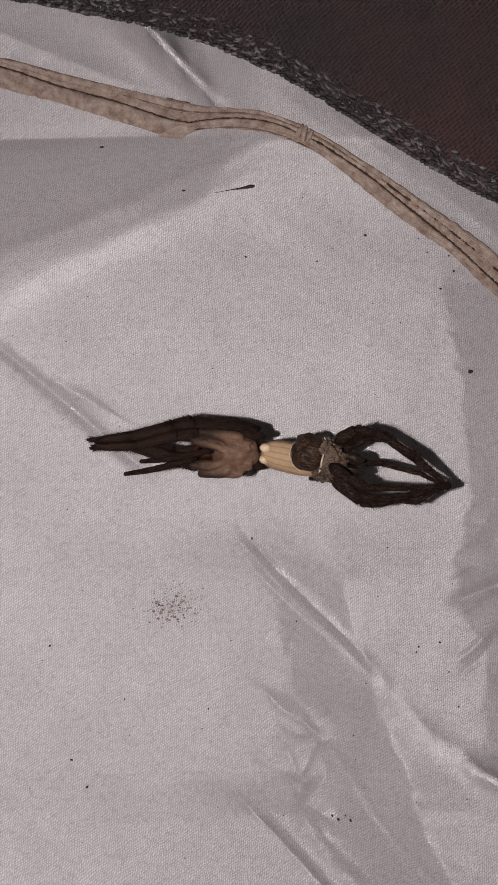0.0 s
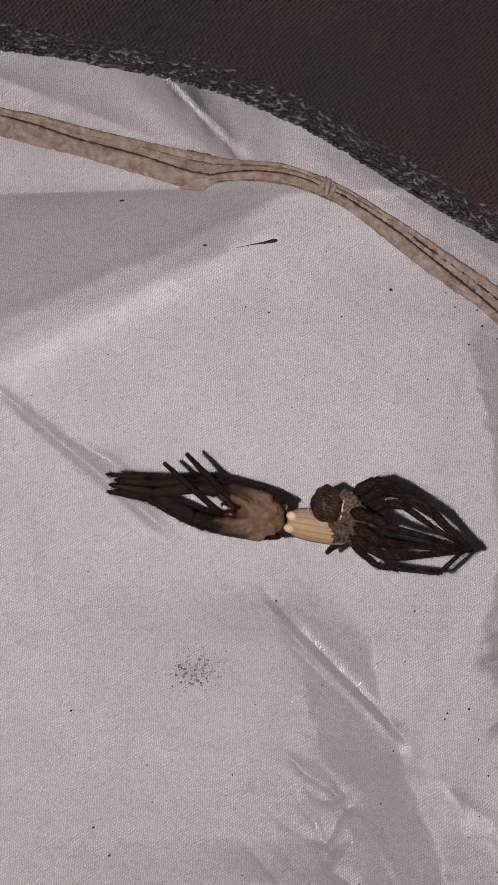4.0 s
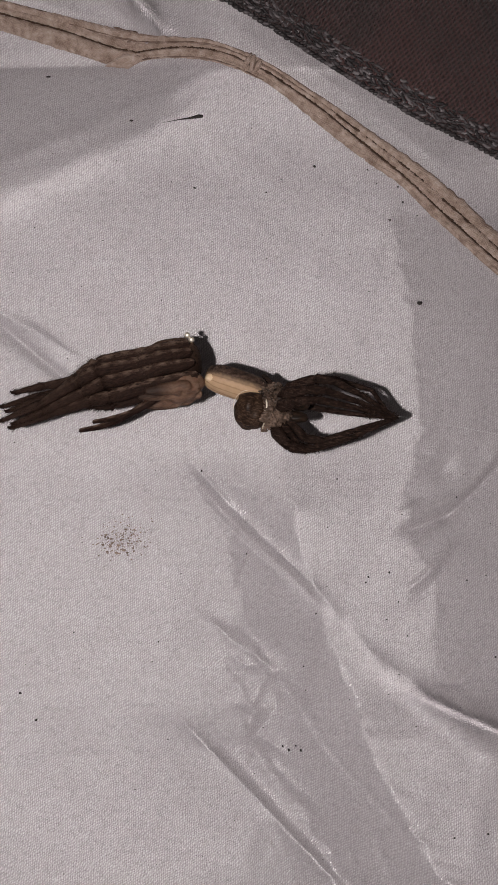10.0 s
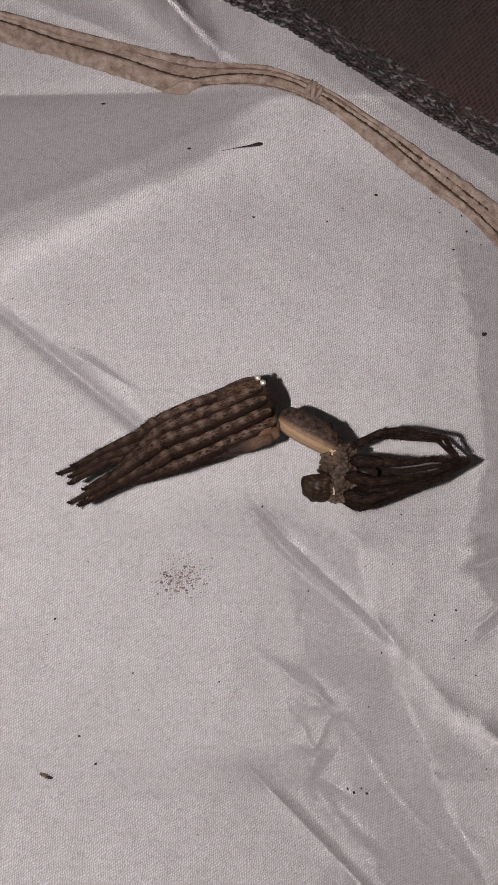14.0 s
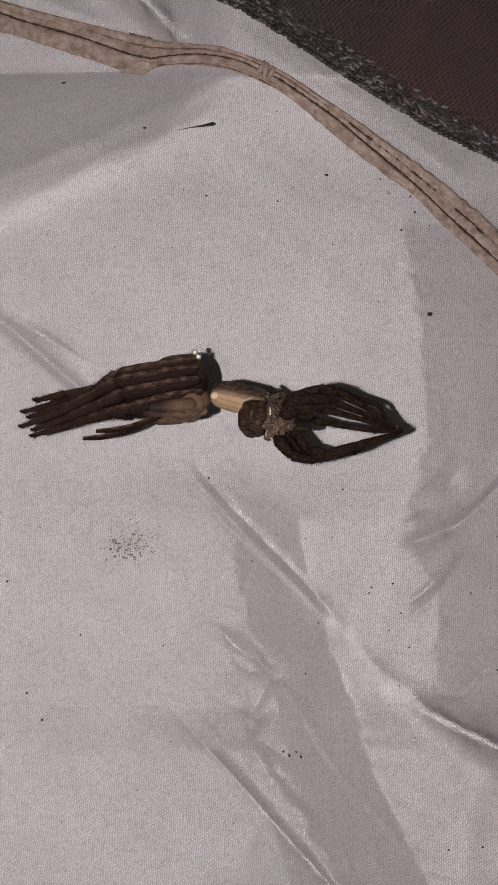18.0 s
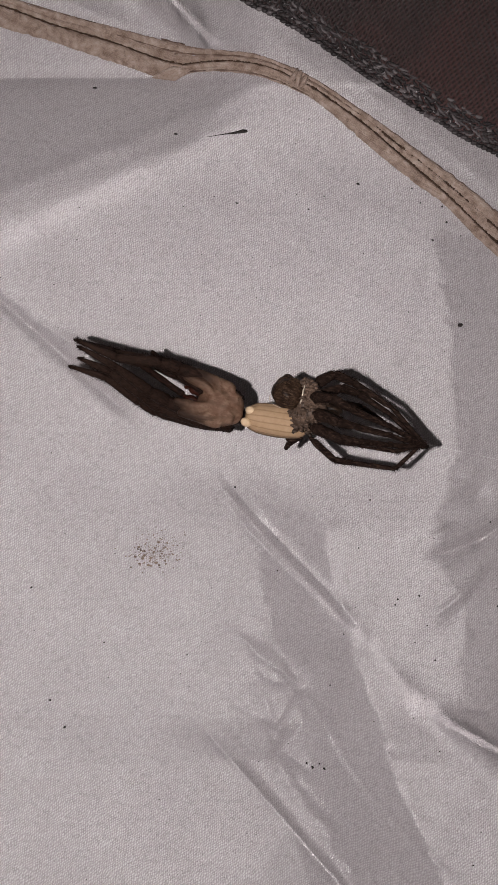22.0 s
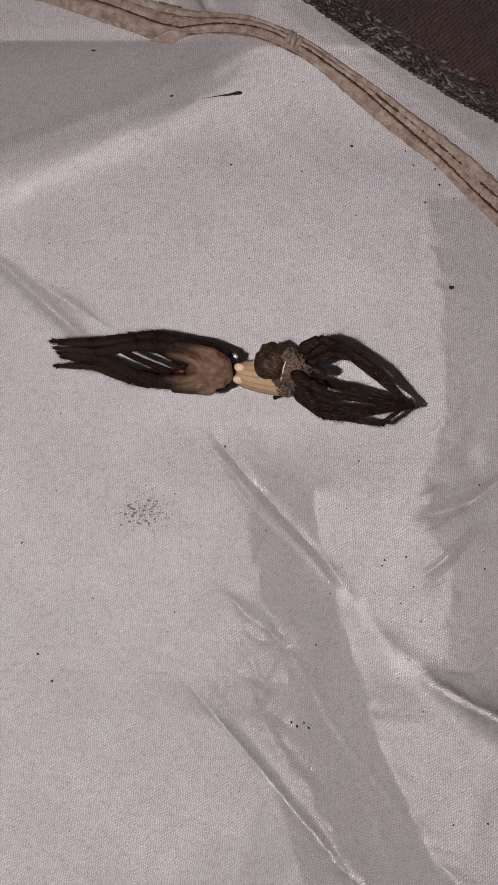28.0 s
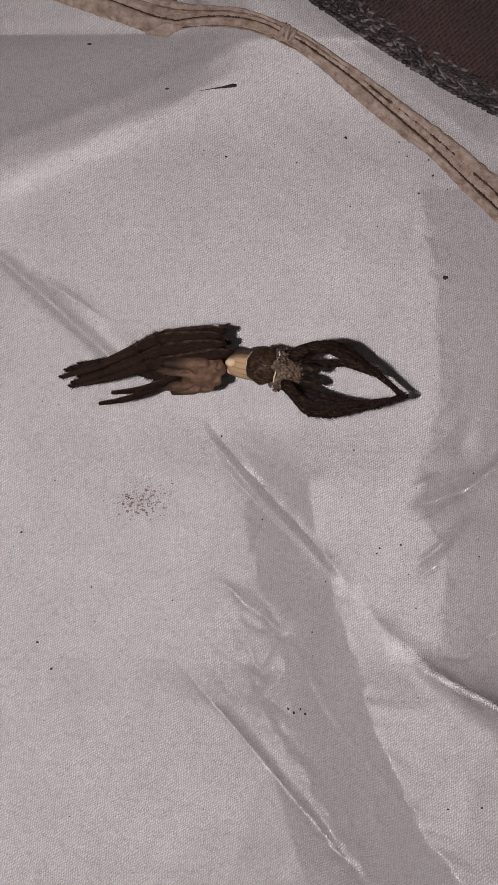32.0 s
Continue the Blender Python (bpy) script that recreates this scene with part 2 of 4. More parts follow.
def leg_material(name, dark, mid, pale, shaded=True, rings=0.75, dots=0.85):
    """Hairy brown cuticle: paler blocks and dark spots where its normal faces up or out, plain dark where it faces
    below.
    """
    m, nt, p = material(name)
    v = coords(nt)
    ring = wave(nt, v, 0.085, "X", 2.2)
    spots = node(nt, "ShaderNodeTexVoronoi", Scale=0.8)
    nt.links.new(coords(nt, (0.6, 1, 1)), spots.inputs["Vector"])
    grain = noise_tex(nt, coords(nt, (0.5, 1.6, 1.6)), 1.4, 4.0, 0.75)
    col = ramp(nt, grain, [(0.32, dark), (0.50, mid), (0.72, pale)])
    col = mix(nt, calc(nt, "MULTIPLY", calc(nt, "MULTIPLY", calc(nt, "POWER", ring, 2.5), calc(nt, "MULTIPLY_ADD", grain, 1.6, -0.1)), rings), col, pale)
    spot_ = calc(nt, "LESS_THAN", spots.outputs["Distance"], 0.22)
    col = mix(nt, calc(nt, "MULTIPLY", spot_, dots), col, dark)
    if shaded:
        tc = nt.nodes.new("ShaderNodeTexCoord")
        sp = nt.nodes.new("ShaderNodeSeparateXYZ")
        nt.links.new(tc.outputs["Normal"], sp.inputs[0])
        # the surface normal darkens the colour on faces turned below
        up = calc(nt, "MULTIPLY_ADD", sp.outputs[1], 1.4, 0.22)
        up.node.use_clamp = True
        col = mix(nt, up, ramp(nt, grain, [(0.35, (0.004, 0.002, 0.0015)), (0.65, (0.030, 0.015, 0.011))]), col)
        far = calc(nt, "MULTIPLY_ADD", calc(nt, "MULTIPLY", sep_x(nt), -1000.0), 0.045, calc(nt, "MULTIPLY_ADD", grain, 0.5, -0.75))
        far.node.use_clamp = True
        col = mix(nt, calc(nt, "MULTIPLY", far, 0.85), col, mix(nt, grain, dark, (0.05, 0.028, 0.021)))
    strand = nt.nodes.new("ShaderNodeNewGeometry").outputs["Random Per Island"]
    col = mix(nt, calc(nt, "MULTIPLY", calc(nt, "POWER", strand, 4.0), 0.035), col, pale)
    col = mix(nt, calc(nt, "MULTIPLY", calc(nt, "LESS_THAN", strand, 0.4), 0.6), col, dark)
    nt.links.new(col, p.inputs["Base Color"])
    p.inputs["Roughness"].default_value = 0.6
    p.inputs["Specular IOR Level"].default_value = 0.06
    bump(nt, p, grain, 0.0004, 0.8)
    return m


def abdomen_material():
    """Cream below with fine brown lines along it, grey-brown and dotted above."""
    m, nt, p = material("cream_abdomen_skin")
    tc = nt.nodes.new("ShaderNodeTexCoord")
    sp = nt.nodes.new("ShaderNodeSeparateXYZ")
    nt.links.new(tc.outputs["Object"], sp.inputs[0])
    g = noise_tex(nt, coords(nt), 0.9, 4.0, 0.7)
    ang = calc(nt, "ARCTAN2", sp.outputs[2], calc(nt, "MULTIPLY", sp.outputs[1], -1.0))
    line = calc(nt, "SINE", calc(nt, "ADD", calc(nt, "MULTIPLY", ang, 15.0), calc(nt, "MULTIPLY", g, 1.5)))
    line = calc(nt, "POWER", calc(nt, "MULTIPLY_ADD", line, 0.5, 0.5), 7.0)
    below = mix(nt, calc(nt, "MULTIPLY", line, 0.45), mix(nt, g, (0.34, 0.21, 0.12), (0.53, 0.37, 0.235)), (0.17, 0.10, 0.055))
    above = ramp(nt, g, [(0.38, (0.014, 0.009, 0.007)), (0.47, (0.05, 0.030, 0.022)), (0.72, (0.12, 0.077, 0.058))])
    side = calc(nt, "MULTIPLY_ADD", calc(nt, "MULTIPLY", sp.outputs[1], 1000.0), 0.6, calc(nt, "MULTIPLY_ADD", g, 1.6, 0.1))
    side.node.use_clamp = True
    nt.links.new(mix(nt, side, below, above), p.inputs["Base Color"])
    p.inputs["Roughness"].default_value = 0.6
    p.inputs["Specular IOR Level"].default_value = 0.15
    p.inputs["Subsurface Weight"].default_value = 0.12
    p.inputs["Subsurface Radius"].default_value = (0.001, 0.0007, 0.0004)
    bump(nt, p, g, 0.0002, 0.6)
    return m


FABRIC = silver_fabric()
CLOTH = dark_cloth()
OVERLOCK = overlock_thread()
GLINT_FIBRE = plain("pale_glint_fibre", (0.2, 0.18, 0.185), (0.6, 0.56, 0.57), 1.0, 0.45)
TAPE = tape_cloth()
FOLD = plain("dark_tape_fold", (0.075, 0.045, 0.033), (0.26, 0.18, 0.145), 0.5, 0.8)
THREAD = plain("brown_sewing_thread", (0.025, 0.014, 0.009), (0.10, 0.06, 0.04), 1.5, 0.8)
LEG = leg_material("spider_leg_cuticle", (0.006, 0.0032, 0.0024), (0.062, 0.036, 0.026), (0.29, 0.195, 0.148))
SKIN = leg_material("shed_leg_cuticle", (0.004, 0.002, 0.0015), (0.015, 0.008, 0.006), (0.085, 0.053, 0.040), False, 0.12, 0.4)
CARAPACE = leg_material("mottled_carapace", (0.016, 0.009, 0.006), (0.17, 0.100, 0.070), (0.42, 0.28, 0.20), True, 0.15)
STERNUM = plain("pale_tan_sternum", (0.12, 0.068, 0.048), (0.33, 0.21, 0.155), 0.6, 0.55, 0.3, sub=0.05)
LID = leg_material("brown_shed_carapace", (0.007, 0.004, 0.0025), (0.024, 0.012, 0.007), (0.14, 0.085, 0.054), False, 0.2, 0.5)
LID.node_tree.nodes["Principled BSDF"].inputs["Coat Weight"].default_value = 0.22
LID.node_tree.nodes["Principled BSDF"].inputs["Coat Roughness"].default_value = 0.45
RIM = plain("pale_torn_rim", (0.45, 0.36, 0.27), (0.80, 0.72, 0.60), 1.2, 0.6, 0.1)
CRUST = plain("speckled_coxa_skin", (0.006, 0.0035, 0.0025), (0.17, 0.112, 0.082), 0.9, 0.45, 0.3)
CREAM = plain("cream_book_lung", (0.50, 0.33, 0.19), (0.74, 0.56, 0.38), 0.6, 0.4, 0.1, sub=0.1)
ABDOMEN = abdomen_material()
FANG = plain("dark_red_fang", (0.012, 0.005, 0.004), (0.07, 0.022, 0.014), 0.8, 0.3)
SPECK = plain("black_dirt", (0.012, 0.010, 0.010), (0.06, 0.048, 0.043), 1.5, 0.8)
RUST = plain("brown_dirt", (0.06, 0.035, 0.025), (0.30, 0.22, 0.18), 1.5, 0.85)
SILK = plain("white_silk", (0.7, 0.7, 0.7), (0.85, 0.85, 0.85), 1.0, 0.4)
FLOOR = plain("grey_concrete", (0.10, 0.10, 0.10), (0.17, 0.165, 0.16), 0.01, 0.9, 0.4)


def eye_material():
    m, nt, p = material("shining_spider_eye")
    p.inputs["Base Color"].default_value = (1.0, 0.93, 0.80, 1)
    p.inputs["Metallic"].default_value = 1.0
    p.inputs["Roughness"].default_value = 0.6
    return m


EYE = eye_material()


def coxa_material():
    """Tan at the breastplate, running into the dark brown of the legs."""
    m, nt, p = material("tan_to_brown_leg_base")
    tc = nt.nodes.new("ShaderNodeTexCoord")
    sp = nt.nodes.new("ShaderNodeSeparateXYZ")
    nt.links.new(tc.outputs["Object"], sp.inputs[0])
    g = noise_tex(nt, coords(nt, (0.4, 1.5, 1.5)), 1.3, 4.0, 0.7)
    away = calc(nt, "MULTIPLY", sp.outputs[0], -1000.0)
    ang = calc(nt, "ARCTAN2", sp.outputs[2], calc(nt, "MULTIPLY_ADD", sp.outputs[0], -1.0, 0.002))
    streak = calc(nt, "SINE", calc(nt, "MULTIPLY_ADD", ang, 17.0, calc(nt, "MULTIPLY", g, 5.0)))
    streak = calc(nt, "POWER", calc(nt, "MULTIPLY_ADD", streak, 0.5, 0.5), 2.0)
    tan = mix(nt, g, (0.090, 0.049, 0.032), (0.305, 0.195, 0.135))
    tan = mix(nt, calc(nt, "MULTIPLY", streak, 0.55), tan, (0.085, 0.048, 0.03))
    blot = noise_tex(nt, coords(nt), 0.55, 4.0, 0.7)
    tan = mix(nt, ramp(nt, blot, [(0.40, (0.75, 0.75, 0.75)), (0.60, (0, 0, 0))]), tan, (0.12, 0.058, 0.036))
    brown = mix(nt, g, (0.010, 0.005, 0.0035), (0.05, 0.027, 0.018))
    f = calc(nt, "MULTIPLY_ADD", away, 0.135, calc(nt, "MULTIPLY_ADD", g, 1.2, calc(nt, "MULTIPLY_ADD", streak, 0.4, calc(nt, "MULTIPLY_ADD", calc(nt, "POWER", calc(nt, "MULTIPLY", sp.outputs[2], 1000.0), 2.0), 0.020, -1.95))))
    f.node.use_clamp = True
    nt.links.new(mix(nt, f, tan, brown), p.inputs["Base Color"])
    p.inputs["Roughness"].default_value = 0.6
    p.inputs["Specular IOR Level"].default_value = 0.2
    bump(nt, p, g, 0.0003, 0.7)
    return m


COXA = coxa_material()


def torch_material():
    m, nt, p = material("glowing_torch")
    e = nt.nodes.new("ShaderNodeEmission")
    e.inputs["Color"].default_value = (1.0, 0.945, 0.935, 1)
    e.inputs["Strength"].default_value = TORCH_STRENGTH
    nt.links.new(e.outputs[0], nt.nodes["Material Output"].inputs["Surface"])
    return m


TORCH = torch_material()


# ---- mesh helpers ----
def mesh(name, verts, faces, mat, smooth=True):
    me = bpy.data.meshes.new(name)
    me.from_pydata(verts, [], faces)
    me.materials.append(mat)
    if smooth:
        me.polygons.foreach_set("use_smooth", [True] * len(me.polygons))
    me.update()
    return me


def part(name, bm, mat, parent=None, label=""):
    """One bmesh, in millimetres of its thing, as a mesh object under parent."""
    for v in bm.verts:
        v.co *= MM
    me = bpy.data.meshes.new(name)
    bm.to_mesh(me)
    bm.free()
    me.materials.append(mat)
    me.polygons.foreach_set("use_smooth", [True] * len(me.polygons))
    ob = new(name, me)
    if parent is not None:
        ob.parent = parent
    if label:
        ob["label"] = label
    return ob


def spline(pts, per=6):
    """A smooth line through points (any number of values each)."""
    pts = [np.array(p, float) for p in pts]
    ext = [2 * pts[0] - pts[1], *pts, 2 * pts[-1] - pts[-2]]
    out = []
    for a, b, c, d in zip(ext, ext[1:], ext[2:], ext[3:]):
        for i in range(per):
            t = i / per
            out.append(0.5 * (2 * b + (c - a) * t + (2 * a - 5 * b + 4 * c - d) * t * t + (3 * b - a - 3 * c + d) * t ** 3))
    out.append(pts[-1])
    return out


def tube(bm, path, sides=10, flat=1.0, jitter=0.0, rng=None):
    """A tapering tube along rows of x, y, z, radius, with closed round ends."""
    rings = []
    up = Vector((0.13, 0.31, 0.94))
    n = len(path)
    for i, p in enumerate(path):
        a, b = path[max(0, i - 1)], path[min(n - 1, i + 1)]
        d = Vector((b[0] - a[0], b[1] - a[1], b[2] - a[2])).normalized()
        s = d.cross(up).normalized()
        u = s.cross(d)
        ring = []
        for k in range(sides):
            ang = 2 * math.pi * k / sides
            r = p[3] * (1 + (rng.uniform(-jitter, jitter) if rng else 0))
            ring.append(bm.verts.new(Vector(p[:3]) + s * (r * math.cos(ang)) + u * (r * flat * math.sin(ang))))
        rings.append(ring)
    for a, b in zip(rings, rings[1:]):
        for k in range(sides):
            bm.faces.new((a[k], a[(k + 1) % sides], b[(k + 1) % sides], b[k]))
    for ring, p, q in ((rings[0], path[0], path[1]), (rings[-1], path[-1], path[-2])):
        d = (Vector(p[:3]) - Vector(q[:3])).normalized()
        tip = bm.verts.new(Vector(p[:3]) + d * p[3] * 0.6)
        order = ring if ring is rings[-1] else ring[::-1]
        for k in range(sides):
            bm.faces.new((order[k], order[(k + 1) % sides], tip))
    return rings


def hairs(bm, path, count, length, rng, lean=(-0.7, 0, 0)):
    """Short bristles standing off a tube."""
    for _ in range(count):
        i = rng.randrange(len(path) - 1)
        t = rng.random()
        p = np.array(path[i]) * (1 - t) + np.array(path[i + 1]) * t
        d = Vector(np.array(path[i + 1][:3]) - np.array(path[i][:3])).normalized()
        s = d.orthogonal().normalized()
        s.rotate(Matrix.Rotation(rng.uniform(0, 6.283), 3, d))
        root = Vector(p[:3]) + s * p[3] * 0.93
        tip = root + (s * 0.8 + Vector(lean) * 1.5 + Vector([rng.uniform(-0.3, 0.3) for _ in range(3)])).normalized() * length * rng.uniform(0.5, 1.2)
        w = d.cross(s) * 0.05 + d * 0.03
        bm.faces.new((bm.verts.new(root - w), bm.verts.new(root + w), bm.verts.new(tip)))


def ellipsoid(bm, c, r, rings=12, sides=18, lump=0.0, seed=0.0, rot=None):
    m = Matrix.Translation(c) @ (rot.to_4x4() if rot else Matrix.Identity(4)) @ Matrix.Diagonal((*r, 1))
    made = []

    def point(a, t):
        c = Vector((math.sin(a) * math.cos(t), math.sin(a) * math.sin(t), math.cos(a)))
        k = 1 + lump * noise.noise(c * 2.3 + Vector((seed, seed * 1.7, 0)))
        made.append(bm.verts.new(m @ (c * k)))
        return made[-1]

    top, low = point(0, 0), point(math.pi, 0)
    rows = [[point(math.pi * r_ / rings, 2 * math.pi * t_ / sides) for t_ in range(sides)] for r_ in range(1, rings)]
    for t_ in range(sides):
        n_ = (t_ + 1) % sides
        bm.faces.new((top, rows[0][t_], rows[0][n_]))
        bm.faces.new((low, rows[-1][n_], rows[-1][t_]))
        for a, c in zip(rows, rows[1:]):
            bm.faces.new((a[t_], c[t_], c[n_], a[n_]))
    return made


# ---- the fabric wall ----
def segment(x, y, a, b):
    """Distance to the line from a to b (signed), and how far along it."""
    dx, dy = b[0] - a[0], b[1] - a[1]
    n = math.hypot(dx, dy)
    t = ((x - a[0]) * dx + (y - a[1]) * dy) / (n * n)
    d = ((x - a[0]) * -dy + (y - a[1]) * dx) / n
    return d, t


def smooth(v, a, b):
    u = np.clip((v - a) / (b - a), 0, 1)
    return u * u * (3 - 2 * u)


def window(t, soft=0.15):
    return smooth(t, -soft, soft) * (1 - smooth(t, 1 - soft, 1 + soft))


def crease(x, y, a, b, width, height, soft=0.15, skew=0.0, power=1.15):
    """A sharp little ridge or groove that dies out at both ends."""
    d, t = segment(x, y, a, b)
    d = d + skew * np.sin(t * 5.0)
    w = width * (0.55 + 0.45 * np.clip(t * 2, 0, 1))
    return height * np.exp(-np.abs(d / w) ** power) * window(t, soft)


RANGE = 311.0


def folded(x, y):
    """Height of the hanging fabric over its own plane."""
    h = np.zeros_like(x)
    # broad waves of a taut, sagging sheet
    h += 1.2 * np.sin(x * 0.021 + y * 0.013) + 0.9 * np.sin(y * 0.031 - x * 0.017 + 1.0)
    # facet under the seam, leaning away from a soft ridge
    d, t = segment(x, np.minimum(y, 112.5), (-64, 83.5), (-9, 106.5))
    lean = smooth(d, -1.5, 4) * np.clip(d, 0, 30) * 0.28
    h -= lean * (1 - smooth(x, -14, 18))
    h += 1.1 * np.exp(-((d + 7) / 6.0) ** 2) * (1 - smooth(x, -8, 12))
    h += 0.006 * np.clip(np.minimum(y, 112) - 80, 0, 40) ** 2 * smooth(x, -25, 0)
    h += 0.09 * np.clip(y - 114, 0, 45)
    # dark groove below the seam
    h += crease(x, y, (-120, 112.5), (-20, 113.5), 1.4, -0.9)
    # the sheet falls away beyond an upright fold, but for one fold that runs across
    ragged = 0.9 * np.sin(y * 0.37 + 2.1 * np.sin(y * 0.13)) + 0.55 * np.sin(y * 0.91 + 2.6 * np.sin(y * 0.29 + x * 0.2)) + 0.35 * np.sin(y * 1.7 + x * 0.8 + 2.0 * np.sin(y * 0.43))
    edge = np.interp(y, (-130, -108, -68, -60, -53, -26, -17, -5, 10, 35, 45, 71, 77, 90), (75, 67, 55, 56, 54, 54, 49, 47, 51, 51, 50, 45, 50, 66))
    edge = edge + ragged * np.exp(-np.abs(x - edge) / 2.5)
    fall = np.clip(x - edge, 0, 70) * (0.05 + 0.24 * smooth(y, -66, -50)) * smooth(x - edge, -0.5, 2.0)
    d, t = segment(x, y, (53.6, -60.0), (73.4, -69.4))
    over = np.exp(-(d / (2.8 + 0.10 * np.clip(x - 52, 0, 60))) ** 2)
    fall *= 1 - over
    h -= fall * (1 - smooth(y, 70, 90))
    h += 0.19 * np.clip(x - 46, 0, 45) * np.exp(-(d / (3.5 + 0.06 * np.clip(x - 46, 0, 60))) ** 2)
    # leaning band down the middle, with a crumpled left side
    left = np.interp(y, (-130, -110, -94, -83, -69, -59, -43, -36, -20, 0, 14), (42, 30, 22.6, 15.2, 6.5, 11, 8.2, 3.2, 1, 1, 4))
    left = left + 1.3 * ragged * np.exp(-np.abs(x - left) / 3)
    right = np.interp(y, (-130, -109, -101, -80, -61, -47, -34, -28, -11, -3, 14), (74, 58, 51, 40, 33.7, 28, 23, 22.5, 18.2, 16.2, 11))
    right = right + ragged * np.exp(-np.abs(x - right) / 2.5)
    wide = right - left
    u = (x - left) / wide
    k = 0.47 * wide * smooth(-y, -12, 10)
    h += k * np.where(u > 1, 0.5 * np.exp(-np.clip(x - right, 0, 400) / 45.0), np.where(u > 0, u - 0.5, -0.5 * np.exp(-np.clip(left - x, 0, 400) / 45.0)))
    for a, b, w, r in (((-9, -34), (4, -42), 1.2, 0.5), ((-3, -38), (9, -48), 1.2, 0.9), ((6.5, -44), (11.6, -51), 1.5, 1.1), ((12, -50), (4.4, -59), 1.4, 1.1),
                       ((0.5, -45), (8, -50.5), 1.1, 0.8), ((-2, -46), (4, -58), 1.0, 0.5), ((-8, -52), (9, -62), 1.1, 0.5), ((3, -55), (8, -64), 0.9, 0.6),
                       ((8, -60), (2, -68), 1.1, 0.7), ((4, -62), (13, -72), 1.1, 0.7), ((10, -72), (22, -87), 1.3, 0.7), ((6, -20), (0, -33), 1.2, 0.5)):
        h += crease(x, y, a, b, 1.25 * w, 1.4 * r, 0.3, 0.7)
    # below a crease at the foot of the band the sheet leans back once more
    d, t = segment(x, y, (-14, -61), (33, -112))
    h -= 0.45 * np.clip(-d - 0.8, 0, np.clip((t - 0.52) * 30, 0, 30))
    # bright running fold and small creases
    h += crease(x, y, (21, -27), (39, -48), 2.6, 0.4)
    h += crease(x, y, (35, -46), (56, -61.5), 3.6, 0.6, power=2.2)
    h += crease(x, y, (50, -58.6), (95, -80), 3.2, 0.4, power=2.2)
    h += crease(x, y, (-9, 5), (24, -31), 1.1, 1.2, skew=0.5)
    h += crease(x, y, (-9, 1.5), (23, -33.5), 1.0, -1.3, skew=0.5)
    h += crease(x, y, (-7, -4), (20, -31), 1.4, 0.7, skew=0.5)
    h += crease(x, y, (-78, 58.5), (-34, 20.6), 1.6, -1.7)
    h += crease(x, y, (-52, 45), (-30, 27), 1.4, -0.7)
    h += crease(x, y, (-60, 46), (-30, 29), 1.1, 0.6)
    h += crease(x, y, (-71, 30), (-70, 4), 0.8, -0.4)
    h += crease(x, y, (10, -46), (22.5, -66), 0.7, -0.4, skew=0.5)
    h += crease(x, y, (20, -63), (45, -95), 0.7, -0.4, skew=0.6)
    h += crease(x, y, (35, -90), (42.5, -109), 0.7, -0.35)
    h += crease(x, y, (29, -94), (36, -114), 0.8, -0.4)
    h += crease(x, y, (-14, -61), (33, -112), 1.3, 1.0)
    h += crease(x, y, (-10, -60), (33, -109), 1.2, -0.6)
    for a, b, w, r in (((46, -14.4), (59, -10.6), 1.0, -1.3), ((57, -11.4), (75, 4), 1.1, -1.5), ((46.5, -11.5), (60, -6), 1.3, 0.9), ((60, -7), (74, 7), 1.5, 0.9),
                       ((46, -9.6), (56.5, -1), 1.0, 1.1), ((48, -8), (60, 3.5), 1.1, -0.9), ((47.5, -30), (60, -18.5), 1.0, 1.0), ((49, -33), (60, -22), 1.2, -0.6),
                       ((47, -2), (58, 8), 1.2, 0.6), ((49, 8), (57, 16), 1.0, 0.5), ((48, -19), (58, -13), 1.1, 0.8)):
        h += crease(x, y, a, b, 1.6 * w, 1.5 * r, 0.2, 0.4)
    for a, b in (((53.5, -54.6), (61, -54.8)), ((60, -55.4), (66.5, -48)), ((65, -49.4), (80, -41))):
        h += crease(x, y, a, b, 1.1, -1.0)
    # panel beyond the seam
    d, t = segment(x, y, (-12, 119.5), (-37, 149))
    h += 0.23 * np.clip(t * 38.7, 0, 50) * np.exp(-(d / (3.2 + 3.0 * np.clip(t, 0, 1.5))) ** 2) * (1 - smooth(t, 0.7, 1.4))
    d, t = segment(x, y, (8, 115), (72, 62))
    h -= 0.2 * np.clip(d - 4.5, 0, 24) * smooth(t, -0.25, 0.1)
    h += crease(x, y, (-20, 118), (40, 108), 3.0, -0.4)
    h += crease(x, y, (18, 117), (62, 84), 4.0, 0.5)
    h += crease(x, y, (-90, 150), (-40, 128), 4.0, 1.0)
    # the sheet is slack and slightly hollow, with faint crumples all over
    h += (x * x + (75 - 14 * np.logaddexp(0, (80 - y) / 14)) ** 2) / 1200.0
    h += np.clip(-y - 10, 0, 200) ** 2 / 1700.0
    for n in range(9):
        a, f = 0.7 * n + 0.4 * n * n, 0.22 + 0.09 * n
        h += 0.075 / (1 + 0.25 * n) * np.sin(f * (x * math.cos(a) + y * math.sin(a)) + 1.3 * np.sin(0.05 * x + n) + n)
    # far above, the sheet arches over as a canopy
    up = x * math.cos(TILT) - y * math.sin(TILT)
    h += np.clip(up - 118, 0, 200) ** 2 / 70.0
    return h


# folds that get a painted glint: ends, half width, amount
FOLD_GLINTS = [((-105, 48), (-9, 102), 4.5, 0.28), ((26, -33), (39, -48), 2.0, 0.35), ((38, -49), (54, -60), 2.6, 1.0), ((54, -60), (95, -80), 2.6, 1.2),
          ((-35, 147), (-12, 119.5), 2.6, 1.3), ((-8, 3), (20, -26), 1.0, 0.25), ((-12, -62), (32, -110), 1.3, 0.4)]


